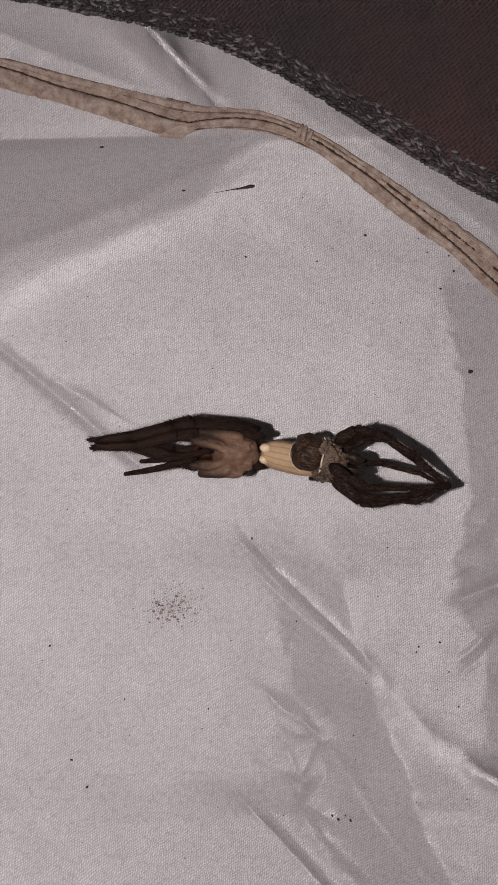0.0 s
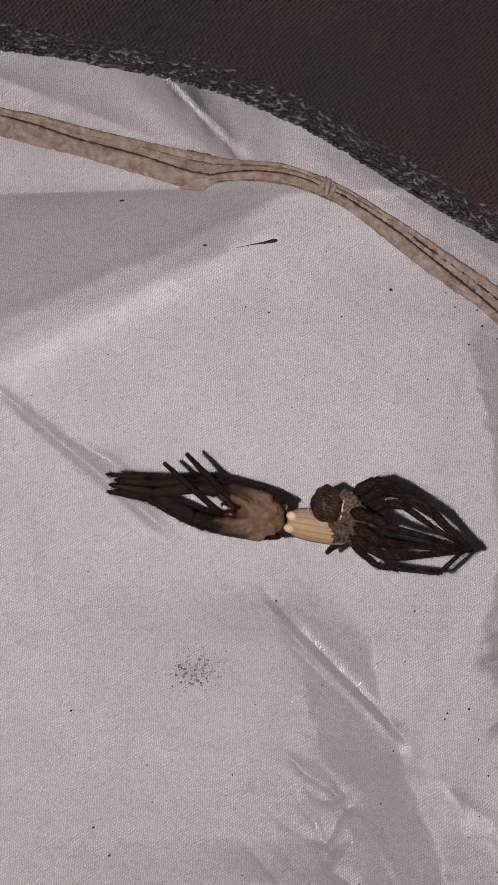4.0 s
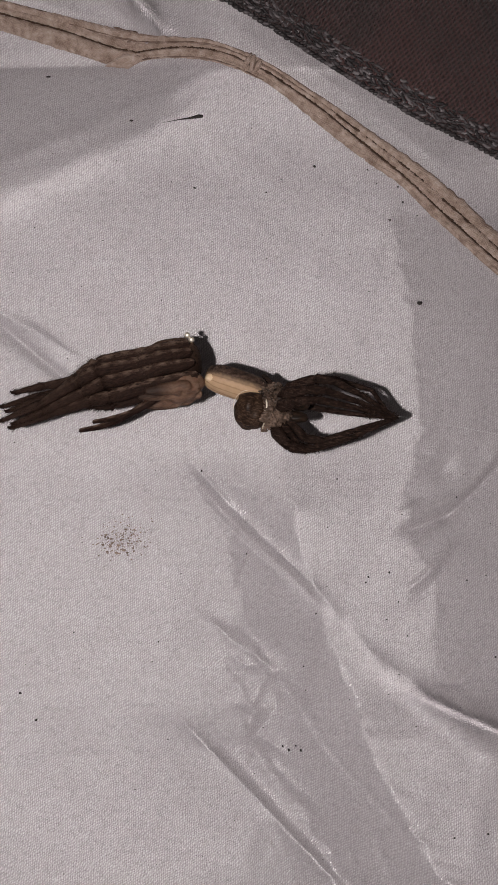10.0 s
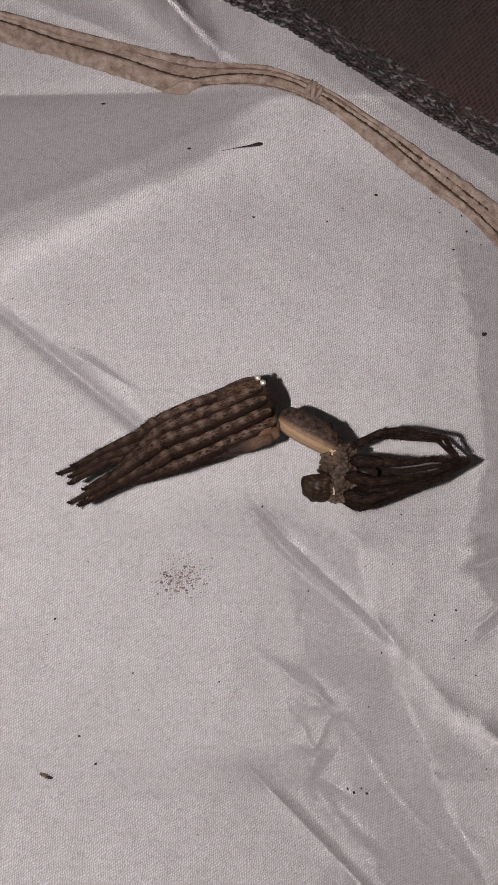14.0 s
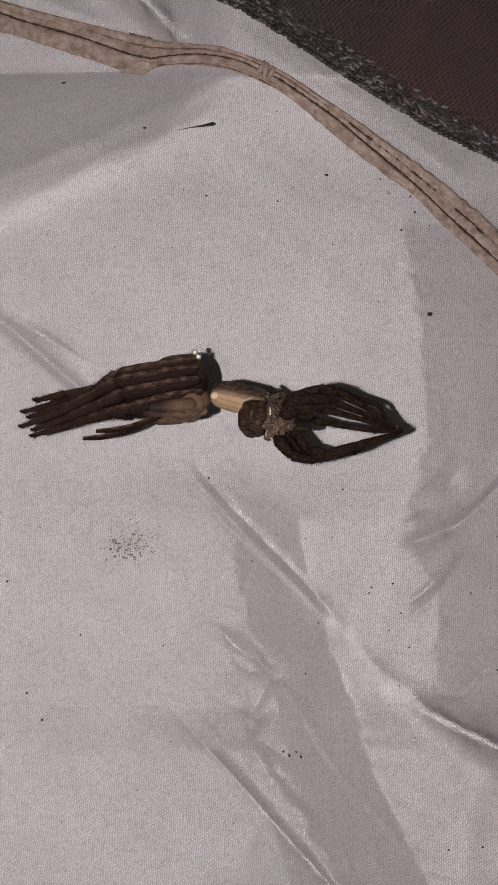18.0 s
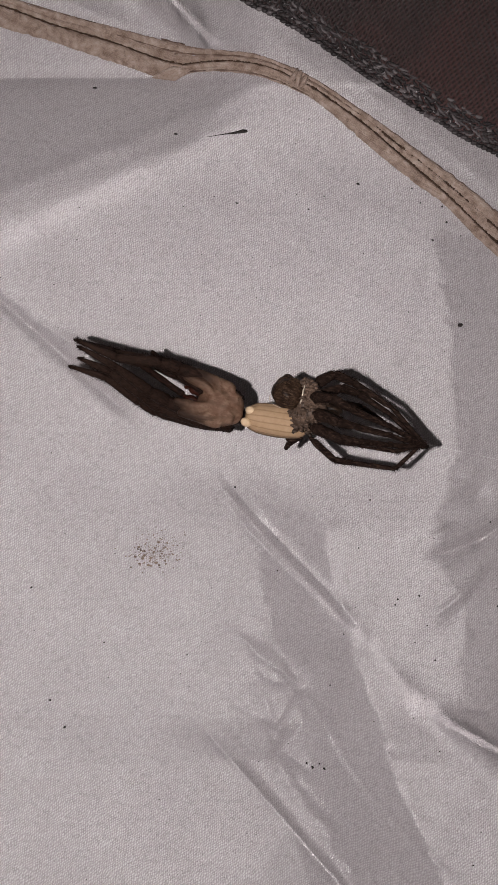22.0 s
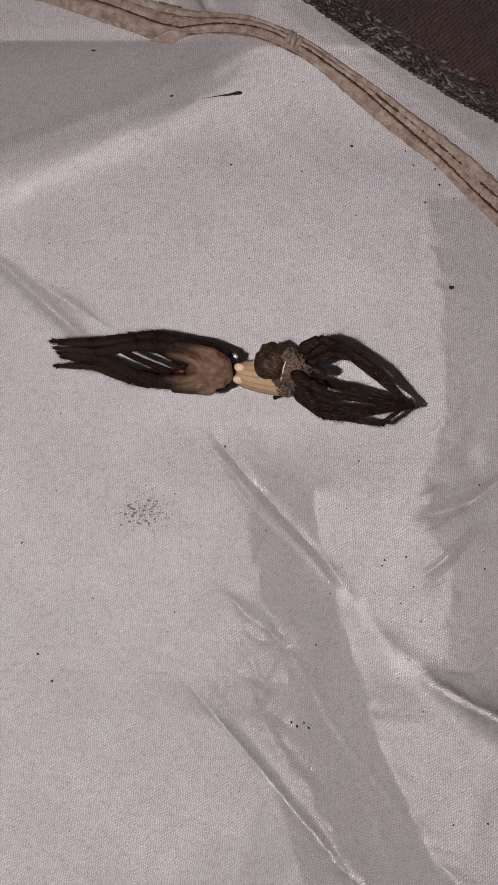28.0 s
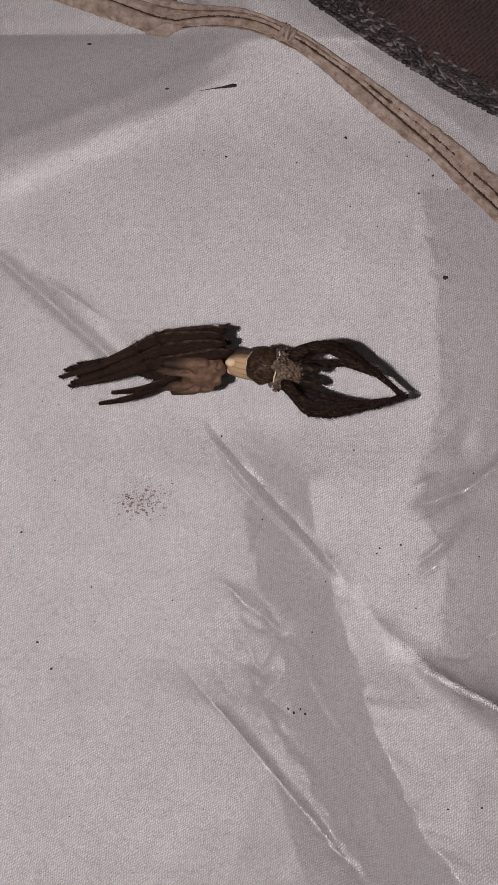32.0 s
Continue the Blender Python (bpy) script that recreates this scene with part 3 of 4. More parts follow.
def fold_glint(x, y):
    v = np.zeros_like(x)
    for a, b, w, k in FOLD_GLINTS:
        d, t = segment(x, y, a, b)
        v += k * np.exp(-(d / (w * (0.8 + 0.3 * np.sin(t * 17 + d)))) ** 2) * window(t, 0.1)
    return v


def fabric_wall():
    xs, ys = np.arange(-150, 200.1, 0.6), np.arange(-170, 235.1, 0.6)
    X, Y = np.meshgrid(xs, ys)
    Z = folded(X, Y)
    S = 1 - np.clip(Z, -20, 20) / RANGE
    verts = np.c_[(X * S).ravel(), (Y * S).ravel(), Z.ravel()] * MM
    nx, ny = len(xs), len(ys)
    i = np.arange(nx * ny).reshape(ny, nx)
    faces = np.c_[i[:-1, :-1].ravel(), i[:-1, 1:].ravel(), i[1:, 1:].ravel(), i[1:, :-1].ravel()]
    me = bpy.data.meshes.new("fabric")
    me.vertices.add(len(verts))
    me.vertices.foreach_set("co", verts.ravel())
    me.loops.add(faces.size)
    me.loops.foreach_set("vertex_index", faces.ravel())
    me.polygons.add(len(faces))
    me.polygons.foreach_set("loop_start", np.arange(0, faces.size, 4))
    me.polygons.foreach_set("use_smooth", np.ones(len(faces), bool))
    me.update(calc_edges=True)
    me.materials.append(FABRIC)
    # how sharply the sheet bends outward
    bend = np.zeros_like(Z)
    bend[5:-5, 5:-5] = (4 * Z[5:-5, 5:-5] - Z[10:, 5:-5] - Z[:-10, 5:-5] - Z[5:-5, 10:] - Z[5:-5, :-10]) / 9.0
    # glint strength: a little from the bend, most painted fold by fold
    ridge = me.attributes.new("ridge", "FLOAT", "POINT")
    ridge.data.foreach_set("value", np.clip(np.clip(bend * 4.0 - 0.3, 0, 0.1) + fold_glint(X, Y), 0, 1.3).ravel().astype(np.float32))
    ob = new("fabric_wall", me)
    ob.matrix_world = B
    s = ob.modifiers.new("thickness", "SOLIDIFY")
    s.thickness, s.offset = 0.25 * MM, -1.0
    return tagged(ob, "silvery grey coated canopy fabric, creased and dotted with dirt", "fabric", kind="structure")


def lift(x, y):
    return float(folded(np.array([float(x)]), np.array([float(y)]))[0])


def spot(x, y, up=0.0):
    """The place on the folded fabric that belongs to x, y of its flat plan."""
    z = lift(x, y)
    k = 1 - min(20.0, max(-20.0, z)) / RANGE
    return x * k, y * k, z + up


def night_floor():
    bm = bmesh.new()
    bmesh.ops.create_grid(bm, x_segments=2, y_segments=2, size=600)
    ob = part("floor", bm, FLOOR)
    return tagged(ob, "plain grey concrete floor in the dark", "floor", kind="structure")


# ---- the sewn seam ----
# the tape's stitch line, lower edge and upper edge, as x, y pairs
LONG_TAPE = [((-150, 156), (-150, 149.5), (-150, 158)), ((-120, 147), (-120, 140.5), (-120, 149)), ((-83.6, 136.2), (-83.6, 129.7), (-83.6, 138)), ((-70, 132), (-70, 125.5), (-70, 134.9)),
             ((-57.7, 127.5), (-57.7, 122.2), (-57.7, 131.3)), ((-44.9, 123.8), (-44.9, 117.9), (-44.9, 127.9)), ((-36.6, 121), (-36.6, 115.2), (-36.6, 125.7)),
             ((-28.4, 118.1), (-28.4, 112.6), (-28.4, 123.9)), ((-22.7, 116.9), (-22.5, 113.4), (-22, 122.4))]
BENT_TAPE = [((-24.5, 116.4), (-24.5, 112.9), (-25, 122.8)), ((-18, 117.4), (-18.1, 114.6), (-18, 121.4)), ((-10.3, 117.9), (-10.3, 114.6), (-10.2, 120.5)), ((-2.6, 117.1), (-2.6, 113.6), (-2.5, 119.8)),
             ((4.3, 115), (4.3, 111.4), (4.6, 117.2)), ((8.5, 112.6), (8.4, 109.6), (9.2, 115.5)), ((12.7, 110.9), (12.4, 107.6), (15, 112.2)), ((20.2, 105.6), (18.4, 103), (22, 107.6)),
             ((27.6, 100.3), (25, 97), (29, 102.8)), ((35, 93.9), (32.3, 90.9), (37.2, 97)), ((42.7, 87.4), (40, 84.8), (45.4, 91)), ((48.7, 82.2), (46.6, 80.4), (52, 86.3)),
             ((53.2, 77.9), (51.2, 76.2), (57, 82.2)), ((58.1, 73), (55.8, 71.2), (62.1, 78)), ((63.2, 68.4), (60.8, 66.6), (67, 73.8)), ((71.8, 60.3), (69.2, 58.4), (74.6, 66.4)),
             ((85, 48.5), (82.4, 46.6), (88, 54.4)), ((105, 31), (102.4, 29.2), (108, 37))]
LOWER_HALF = [(0, -0.3), (0.03, 0.4), (0.12, 0.7), (0.3, 0.8), (0.45, 0.55), (0.55, 0.8), (0.75, 1.0), (0.9, 0.7), (0.97, 0.3), (1, 0.12)]
UPPER_HALF = [(0.05, 0.35), (0.16, 0.85), (0.32, 0.95), (0.46, 0.6), (0.52, 0.42), (0.58, 0.85), (0.75, 1.15), (0.9, 0.9), (0.97, 0.5), (1, -0.3)]


def smooth_tape(line, per=14):
    return [(Vector((*p[0:2], 0)), Vector((*p[2:4], 0)), Vector((*p[4:6], 0))) for p in spline([(*a, *b, *c) for a, b, c in line], per)]


def across(p, f):
    """A point of the tape's width: -1 its lower edge, 0 the stitches, 1 its upper edge."""
    return p[0].lerp(p[1], -0.9 * f) if f < 0 else p[0].lerp(p[2], f)


def ribbon(name, line, parent, label, seed):
    """Folded tape with a sunk stitch line, puckered along its length."""
    bm = bmesh.new()
    rows = []
    run = 0.0
    pts = smooth_tape(line)
    for i, p in enumerate(pts):
        run += (p[0] - pts[max(0, i - 1)][0]).length
        row = []
        for f, hgt in [(a - 1, b) for a, b in LOWER_HALF] + UPPER_HALF:
            edge = 1 + (0.07 * noise.noise(Vector((run * 0.5, seed, 0))) + 0.05 * noise.noise(Vector((run * 1.7, seed, 4)))) * (abs(f) > 0.6)
            q = across(p, f * edge)
            fold = 0.5 * noise.noise(Vector((run * 0.10, f * 2.5, seed))) + 0.55 * noise.noise(Vector((run * 0.45, f * 1.6, seed + 5))) + 0.3 * noise.noise(Vector((run * 1.3, f * 4, seed)))
            row.append(bm.verts.new(spot(q.x, q.y, hgt + (fold if hgt > 0.2 else 0))))
        rows.append(row)
    for a, b in zip(rows, rows[1:]):
        for k in range(len(a) - 1):
            bm.faces.new((a[k], b[k], b[k + 1], a[k + 1]))
    return part(name, bm, TAPE, parent, label)


def stitch_run(bm, pts, f, rng, size, gap):
    """Sewing thread in and out of the tape along its width's place f."""
    for a, b in zip(pts, pts[1:]):
        p0, p1 = across(a, f), across(b, f)
        n = max(1, int((p1 - p0).length / gap))
        for i in range(n):
            p, q = p0.lerp(p1, (i + 0.08) / n), p0.lerp(p1, (i + 1.1) / n)
            q += Vector((rng.uniform(-0.16, 0.16), rng.uniform(-0.16, 0.16), 0))
            c = (p + q) / 2
            r = rng.uniform(0.6, 1.2) * size
            tube(bm, [(*spot(p.x, p.y, 0.32), r * 0.8), (*spot(c.x, c.y, 0.5), r), (*spot(q.x, q.y, 0.32), r * 0.8)], 6, 1.0, 0.25, rng)


def seam():
    base = new("seam_binding")
    base.matrix_world = B
    tagged(base, "beige folded binding tape sewn along the fabric seam", "binding tape")
    ribbon("tape", LONG_TAPE, base, "flat beige tape with a stitched groove", 1.0)
    ribbon("tape", BENT_TAPE, base, "rolled and puckered beige tape", 7.0)
    # the gathered knot where the tape bends
    for dx, dy, turn, long in ((0, 0, 60, 2.5), (1.5, -0.2, 75, 2.4), (2.9, -0.9, 62, 1.9)):
        bm = bmesh.new()
        ellipsoid(bm, spot(7.6 + dx, 113.2 + dy, 1.0), (long, 0.75, 0.8), 9, 12, 0.4, dx, Matrix.Rotation(radians(turn), 3, "Z"))
        part("pucker", bm, TAPE, base, "gathered fold of tape")
    # the turned-over end, a three-cornered flap
    bm = bmesh.new()
    corners = [Vector(v) for v in ((-31, 113.0, 0), (-25.0, 116.2, 0), (-19.5, 115.2, 0), (-24.5, 112.2, 0))]
    grid = [[bm.verts.new(spot(*(corners[0].lerp(corners[3], u).lerp(corners[1].lerp(corners[2], u), w)).xy,
                               1.9 + 0.5 * noise.noise(Vector((u * 3, w * 4, 1))) - 1.5 * (w in (0, 1) or u in (0, 1)))) for w in (0, 0.08, 0.3, 0.5, 0.7, 0.92, 1)]
            for u in (0, 0.06, 0.25, 0.5, 0.75, 0.94, 1)]
    for a, b in zip(grid, grid[1:]):
        for k in range(6):
            bm.faces.new((a[k], b[k], b[k + 1], a[k + 1]))
    part("tape_end", bm, TAPE, base, "turned-over end of the tape")
    rng = random.Random(4)
    long_run, bent_run = smooth_tape(LONG_TAPE, 10), smooth_tape(BENT_TAPE, 10)
    bm = bmesh.new()
    stitch_run(bm, long_run, 0, rng, 0.30, 1.5)
    stitch_run(bm, bent_run[:70], 0, rng, 0.26, 1.5)
    stitch_run(bm, bent_run[60:], 0, rng, 0.36, 1.4)
    stitch_run(bm, bent_run[75:], 0.44, rng, 0.33, 1.4)
    st = part("stitching", bm, THREAD, base, "dark brown sewing thread")
    st["kind"] = "stuff"
    # thin dark tubes laid on the tape to mark its creases
    creases = bmesh.new()
    for pts, f0, f1 in ((long_run[55:], 0.55, 0.52), (bent_run[:75], 0.52, 0.5), (bent_run[:45], 0.93, 0.9), (long_run[70:], 0.98, 0.95), (bent_run[60:], 0.9, 0.86), (bent_run[:60], -0.92, -0.9), (long_run[20:60], 0.97, 0.9)):
        run = []
        for i, p in enumerate(pts):
            q = across(p, f0 + (f1 - f0) * i / len(pts) + 0.06 * noise.noise(Vector((i * 0.15, f0 * 9, 0))))
            run.append((*spot(q.x, q.y, 0.62 + 0.25 * noise.noise(Vector((i * 0.2, f0 * 5, 0)))), max(0.05, 0.17 + 0.2 * noise.noise(Vector((i * 0.3, f0, 0))))))
        tube(creases, run, 6)
    part("fold_line", creases, FOLD, base, "darker lines along the folds of the tape")
    return base


# ---- the dark cloth beside it ----
HEM = [(-151.8, 157.6), (-111.3, 152.5), (-80.9, 149.0), (-50.6, 144.0), (-22.3, 136.6), (0.0, 126.6), (12.1, 119.2), (24.3, 110.7), (37.4, 102.0), (52.6, 92.8), (64.8, 86.8), (86.0, 75.6), (121.4, 56.4), (151.8, 40.2)]


def cloth_height(d, x):
    return 13.6 + 0.7 * math.sin(x * 0.05) + 5.5 * (1 - math.exp(-d / 26.0)) + 0.05 * d + 0.8 * math.sin(d * 0.11 + x * 0.03)


def brown_cloth():
    base = new("dark_cloth")
    base.matrix_world = B
    tagged(base, "dark brown twill cloth with a grey overlocked edge", "cloth")
    pts = spline(HEM, 10)
    bm = bmesh.new()
    rows = []
    steps = [0, 0.4, 1, 2, 3.5, 5, 7, 9, 12, 16, 20, 26, 33, 42, 54, 70, 90]
    for i, p in enumerate(pts):
        wob = 0.5 * noise.noise(Vector((p[0] * 0.25, 0, 0)))
        rows.append([bm.verts.new((p[0] + 0.45 * s, p[1] + wob + 0.9 * s, cloth_height(s, p[0]) - (0.8 if s == 0 else 0))) for s in steps])
    for a, b in zip(rows, rows[1:]):
        for k in range(len(steps) - 1):
            bm.faces.new((a[k], b[k], b[k + 1], a[k + 1]))
    bmesh.ops.solidify(bm, geom=bm.faces[:], thickness=0.9)
    part("cloth_panel", bm, CLOTH, base)
    # overlock: looped threads wrapped round the cut edge
    rng = random.Random(9)
    dense = spline(HEM, 26)
    bm = bmesh.new()
    glint_fray = bmesh.new()
    travel = 0.0
    for a, b in zip(dense, dense[1:]):
        d = Vector((b[0] - a[0], b[1] - a[1], 0))
        travel += d.length
        if travel < 1.15:
            continue
        travel = 0.0
        u = d.normalized()
        s = Vector((-u.y, u.x, 0))
        o = Vector((a[0], a[1], 0))
        w = 0.5 * noise.noise(Vector((a[0] * 0.25, 0, 0)))
        for lane in range(6):
            for _ in range(1 + (rng.random() < 0.5)):
                where = -0.35 + 1.1 * lane + rng.uniform(-0.35, 0.35)
                turn = rng.gauss(0.30 if lane % 2 else -0.40, 0.25)
                half = rng.uniform(0.9, 1.6)
                c = o + s * (where + w) + u * rng.uniform(-0.8, 0.8)
                z = cloth_height(max(where, 0), a[0]) + rng.uniform(-0.1, 0.4) - (0.5 if lane == 0 else 0) - 0.12 * max(0, lane - 2)
                r = rng.uniform(0.30, 0.50)
                loop = []
                for k in range(-2, 3):
                    bow = turn + 0.28 * k
                    d1 = u * math.cos(bow) + s * math.sin(bow)
                    q = c + d1 * (half * k / 2)
                    loop.append((q.x, q.y, z + 0.12 - 0.12 * k * k, r * (1 - 0.1 * k * k)))
                tube(bm, loop, 6, 0.75, 0.12, rng)
        tip = o + s * (w - 0.5)
        ellipsoid(bm, (tip.x, tip.y, cloth_height(0, a[0]) - 0.1), (0.95, 0.55, 0.5), 6, 8, 0.2, a[0], Matrix.Rotation(math.atan2(u.y, u.x) + 0.5, 3, "Z"))
        # short pale loose fibres, added as glints on the stitching
        if rng.random() < 0.75:
            e = o + s * rng.uniform(0.5, 3.6)
            z = cloth_height(1, a[0]) + 0.5
            g = e + Vector((rng.uniform(-0.7, 0.7), rng.uniform(-0.6, 0.6), 0))
            h = (e + g) / 2 + Vector((rng.uniform(-0.2, 0.2), rng.uniform(-0.2, 0.2), 0))
            tube(glint_fray, [(e.x, e.y, z, 0.1), (h.x, h.y, z + 0.5, 0.12), (g.x, g.y, z + 0.2, 0.08)], 4)
    ov = part("overlocked_edge", bm, OVERLOCK, base, "looped grey overlock stitching")
    ov["kind"] = "stuff"
    fr = part("glint_fibres", glint_fray, GLINT_FIBRE, base, "loose grey fibres, made pale to stand in for thread glints")
    fr["kind"] = "stuff"
    return base


# ---- dirt on the fabric ----
def blob(name, x, y, size, long=1.0, turn=0.0, mat=None, label="", category="dirt speck", group=""):
    bm = bmesh.new()
    size *= 0.56
    ellipsoid(bm, (0, 0, 0), (size * long, size, size * 0.55), 7, 9, 0.9, x + y, Matrix.Rotation(radians(turn), 3, "Z"))
    ob = part(name, bm, mat or SPECK)
    ob.matrix_world = at(*spot(x, y, size * 0.25))
    return tagged(ob, label or "small black dirt speck stuck to the fabric", category, group)


def dirt():
    for x, y, s, l, a in ((-46.2, 110.3, 0.5, 2.0, -8), (-24.0, 97.8, 0.45, 1.7, -8), (25.3, 84.6, 0.5, 1.6, -30), (52.9, 46.8, 0.85, 1.2, 40), (-6.6, 2.7, 0.5, 1.2, 90),
                          (37.0, -26.4, 0.42, 1.1, 0), (42.6, -25.3, 0.42, 1.1, 0), (36.3, -27.8, 0.38, 1, 0), (44.8, -33.1, 0.35, 1, 0), (47.0, -42.1, 0.35, 1, 0), (22.9, -35.7, 0.35, 1.2, 0),
                          (19.4, -49.2, 0.36, 1.6, -40), (19.7, -55.4, 0.3, 1, 0), (31.1, -58.4, 0.28, 1, 0), (46.4, -10.0, 0.28, 1, 0), (29.4, -0.2, 0.32, 1.2, 20), (26.5, -13.0, 0.3, 1, 0),
                          (61.2, -5.6, 0.36, 1, 0), (63.2, -27.7, 0.4, 1, 0), (68.4, -26.5, 0.36, 1, 0), (70.1, -48.0, 0.42, 1.1, 0), (66.4, -94.4, 0.42, 1.1, -30), (57.5, -95.2, 0.36, 1.2, 0),
                          (48.4, -65.9, 0.3, 1, 0), (5.0, -19.3, 0.36, 1.2, 0), (39.8, 83.5, 0.3, 1.3, -30), (42.1, 79.6, 0.3, 1.2, 0), (47.9, 78.7, 0.38, 1.1, 0), (49.1, 74.4, 0.42, 1.2, 60),
                          (52.9, 70.8, 0.3, 1.2, 0), (45.4, 69.6, 0.34, 1.6, -10), (39.2, 50.1, 0.28, 1, 0), (12.1, 77.6, 0.34, 1, 0), (5.9, 82.5, 0.22, 1, 0), (-7.2, 79.1, 0.36, 1.6, -10),
                          (-13.4, 80.8, 0.28, 1, 0), (8.5, 95.4, 0.24, 1, 0), (-40.7, -39.0, 0.34, 1.1, 0), (-18.6, -41.8, 0.34, 1.3, 60), (-54.7, -54.4, 0.42, 1.5, -20), (-50.7, -61.5, 0.42, 1.4, 40), (-60.4, -24.8, 0.4, 1.4, 20)):
        blob("dirt_speck", x, y, s, l, a, group="dirt specks")
    for x, y, s, l in ((13.4, -69.6, 0.42, 1.2), (15.0, -70.6, 0.5, 1.3), (16.8, -69.6, 0.42, 1.1), (18.1, -70.9, 0.5, 1.4)):
        blob("dirt_speck", x, y, s, l, -30, label="black droppings in a tight cluster on the fabric", group="cluster of droppings")
    bm = bmesh.new()
    tube(bm, [(-9, -1.3, 0.0, 0.06), (-5, -0.6, 0.1, 0.14), (-2, -0.2, 0.2, 0.32), (0.4, 0.2, 0.3, 0.62), (1.4, 0.3, 0.25, 0.4)], 8, 0.6, 0.1, random.Random(2))
    ob = part("seed", bm, SPECK)
    ob.matrix_world = at(*spot(-6.2, 98.4, 0.1))
    tagged(ob, "dark seed with a thin tail clinging to the fabric", "seed")
    rng = random.Random(12)
    bm = bmesh.new()
    for _ in range(330):
        x, y = rng.gauss(-27.3, 3.4), rng.gauss(-14.6, 2.4)
        s = rng.choice((0.06, 0.08, 0.1, 0.12, 0.14, 0.17))
        if rng.random() < 0.06:
            x, y, s = x - 2, y - 1.5, rng.uniform(0.22, 0.34)
        ellipsoid(bm, spot(x, y, s * 0.2), (s * rng.uniform(1, 1.8), s, s * 0.5), 5, 6, 0.5, x)
    ob = part("dirt_patch", bm, RUST)
    ob.matrix_world = B
    tagged(ob, "patch of fine brown dirt grains on the fabric", "dirt", kind="stuff")
    bm = bmesh.new()
    for _ in range(320):
        x, y = rng.uniform(-90, 90), rng.uniform(-125, 108)
        s = rng.choice((0.05, 0.06, 0.08, 0.1, 0.13))
        ellipsoid(bm, spot(x, y, s * 0.2), (s * rng.uniform(1, 2), s, s * 0.5), 5, 6, 0.5, x)
    ob = part("scattered_dirt", bm, SPECK)
    ob.matrix_world = B
    tagged(ob, "fine black dirt scattered over the fabric", "dirt", kind="stuff")


def tiny_fly():
    """A small dark insect, its head towards +x."""
    base = new("small_fly")
    tagged(base, "tiny slender black fly resting on the fabric", "insect")
    for name, x, r, mat in (("abdomen", -0.75, (0.95, 0.36, 0.30), SPECK), ("thorax", 0.5, (0.55, 0.42, 0.42), SPECK), ("head", 1.15, (0.28, 0.32, 0.28), SPECK)):
        bm = bmesh.new()
        ellipsoid(bm, (x, 0.12 * x * x, 0.55), r, 9, 12, 0.1, x)
        part(name, bm, mat, base)
    for s in (-1, 1):
        bm = bmesh.new()
        ellipsoid(bm, (-0.9, 0.22 * s + 0.15, 0.86), (1.15, 0.30, 0.04), 8, 12, 0.05, s, Matrix.Rotation(0.12 * s, 3, "Z"))
        part("wing", bm, RUST, base, "folded brownish wing")
        for k in range(3):
            bm = bmesh.new()
            x = 0.8 - 0.35 * k
            tube(bm, [(x, 0.2 * s, 0.45, 0.06), (x + 0.25 - 0.3 * k, 0.62 * s, 0.55, 0.05), (x + 0.35 - 0.45 * k, 0.95 * s, 0.03, 0.035)], 5)
            part("leg", bm, SPECK, base)
    return base


# ---- the spider and its shed skin ----
K = 0.1317


def leg(parent, joints, radii, mat, rng, hairy=40, lean=(-0.7, 0, 0)):
    """A leg of four segments: the femur carries patella, tibia and tarsus."""
    root = Vector(joints[0])
    names = ("leg", "patella", "tibia", "tarsus")
    made = None
    for i, name in enumerate(names):
        a, b = Vector(joints[i]) - root, Vector(joints[i + 1]) - root
        ra, rb = radii[i], radii[i + 1]
        mid = a.lerp(b, 0.5)
        path = spline([(*a, ra * (0.78 if i else 0.4)), (*a.lerp(b, 0.12 if i else 0.25), ra * 1.0), (*mid, (ra + rb) * 0.54), (*a.lerp(b, 0.88), rb * 1.04), (*b, rb * 0.8)], 4)
        bm = bmesh.new()
        tube(bm, path, 10, 0.95, 0.06, rng)
        hairs(bm, path, hairy, 1.2, rng, lean)
        if i == 3:
            # the tip: a bristly pad and a small hooked claw
            d = (b - a).normalized()
            hook = spline([(*b, rb * 0.95), (*(b + d * 0.7 + Vector((0, 0.15, 0))), rb * 0.8), (*(b + d * 1.2 + Vector((0, 0.6, 0))), rb * 0.35)], 3)
            tube(bm, hook, 8, 1.0, 0.1, rng)
            hairs(bm, hook, 30, 0.6, rng, lean)
        ob = part(name, bm, mat, made or parent)
        if made is None:
            made = ob
            made.location = root * MM
    return made


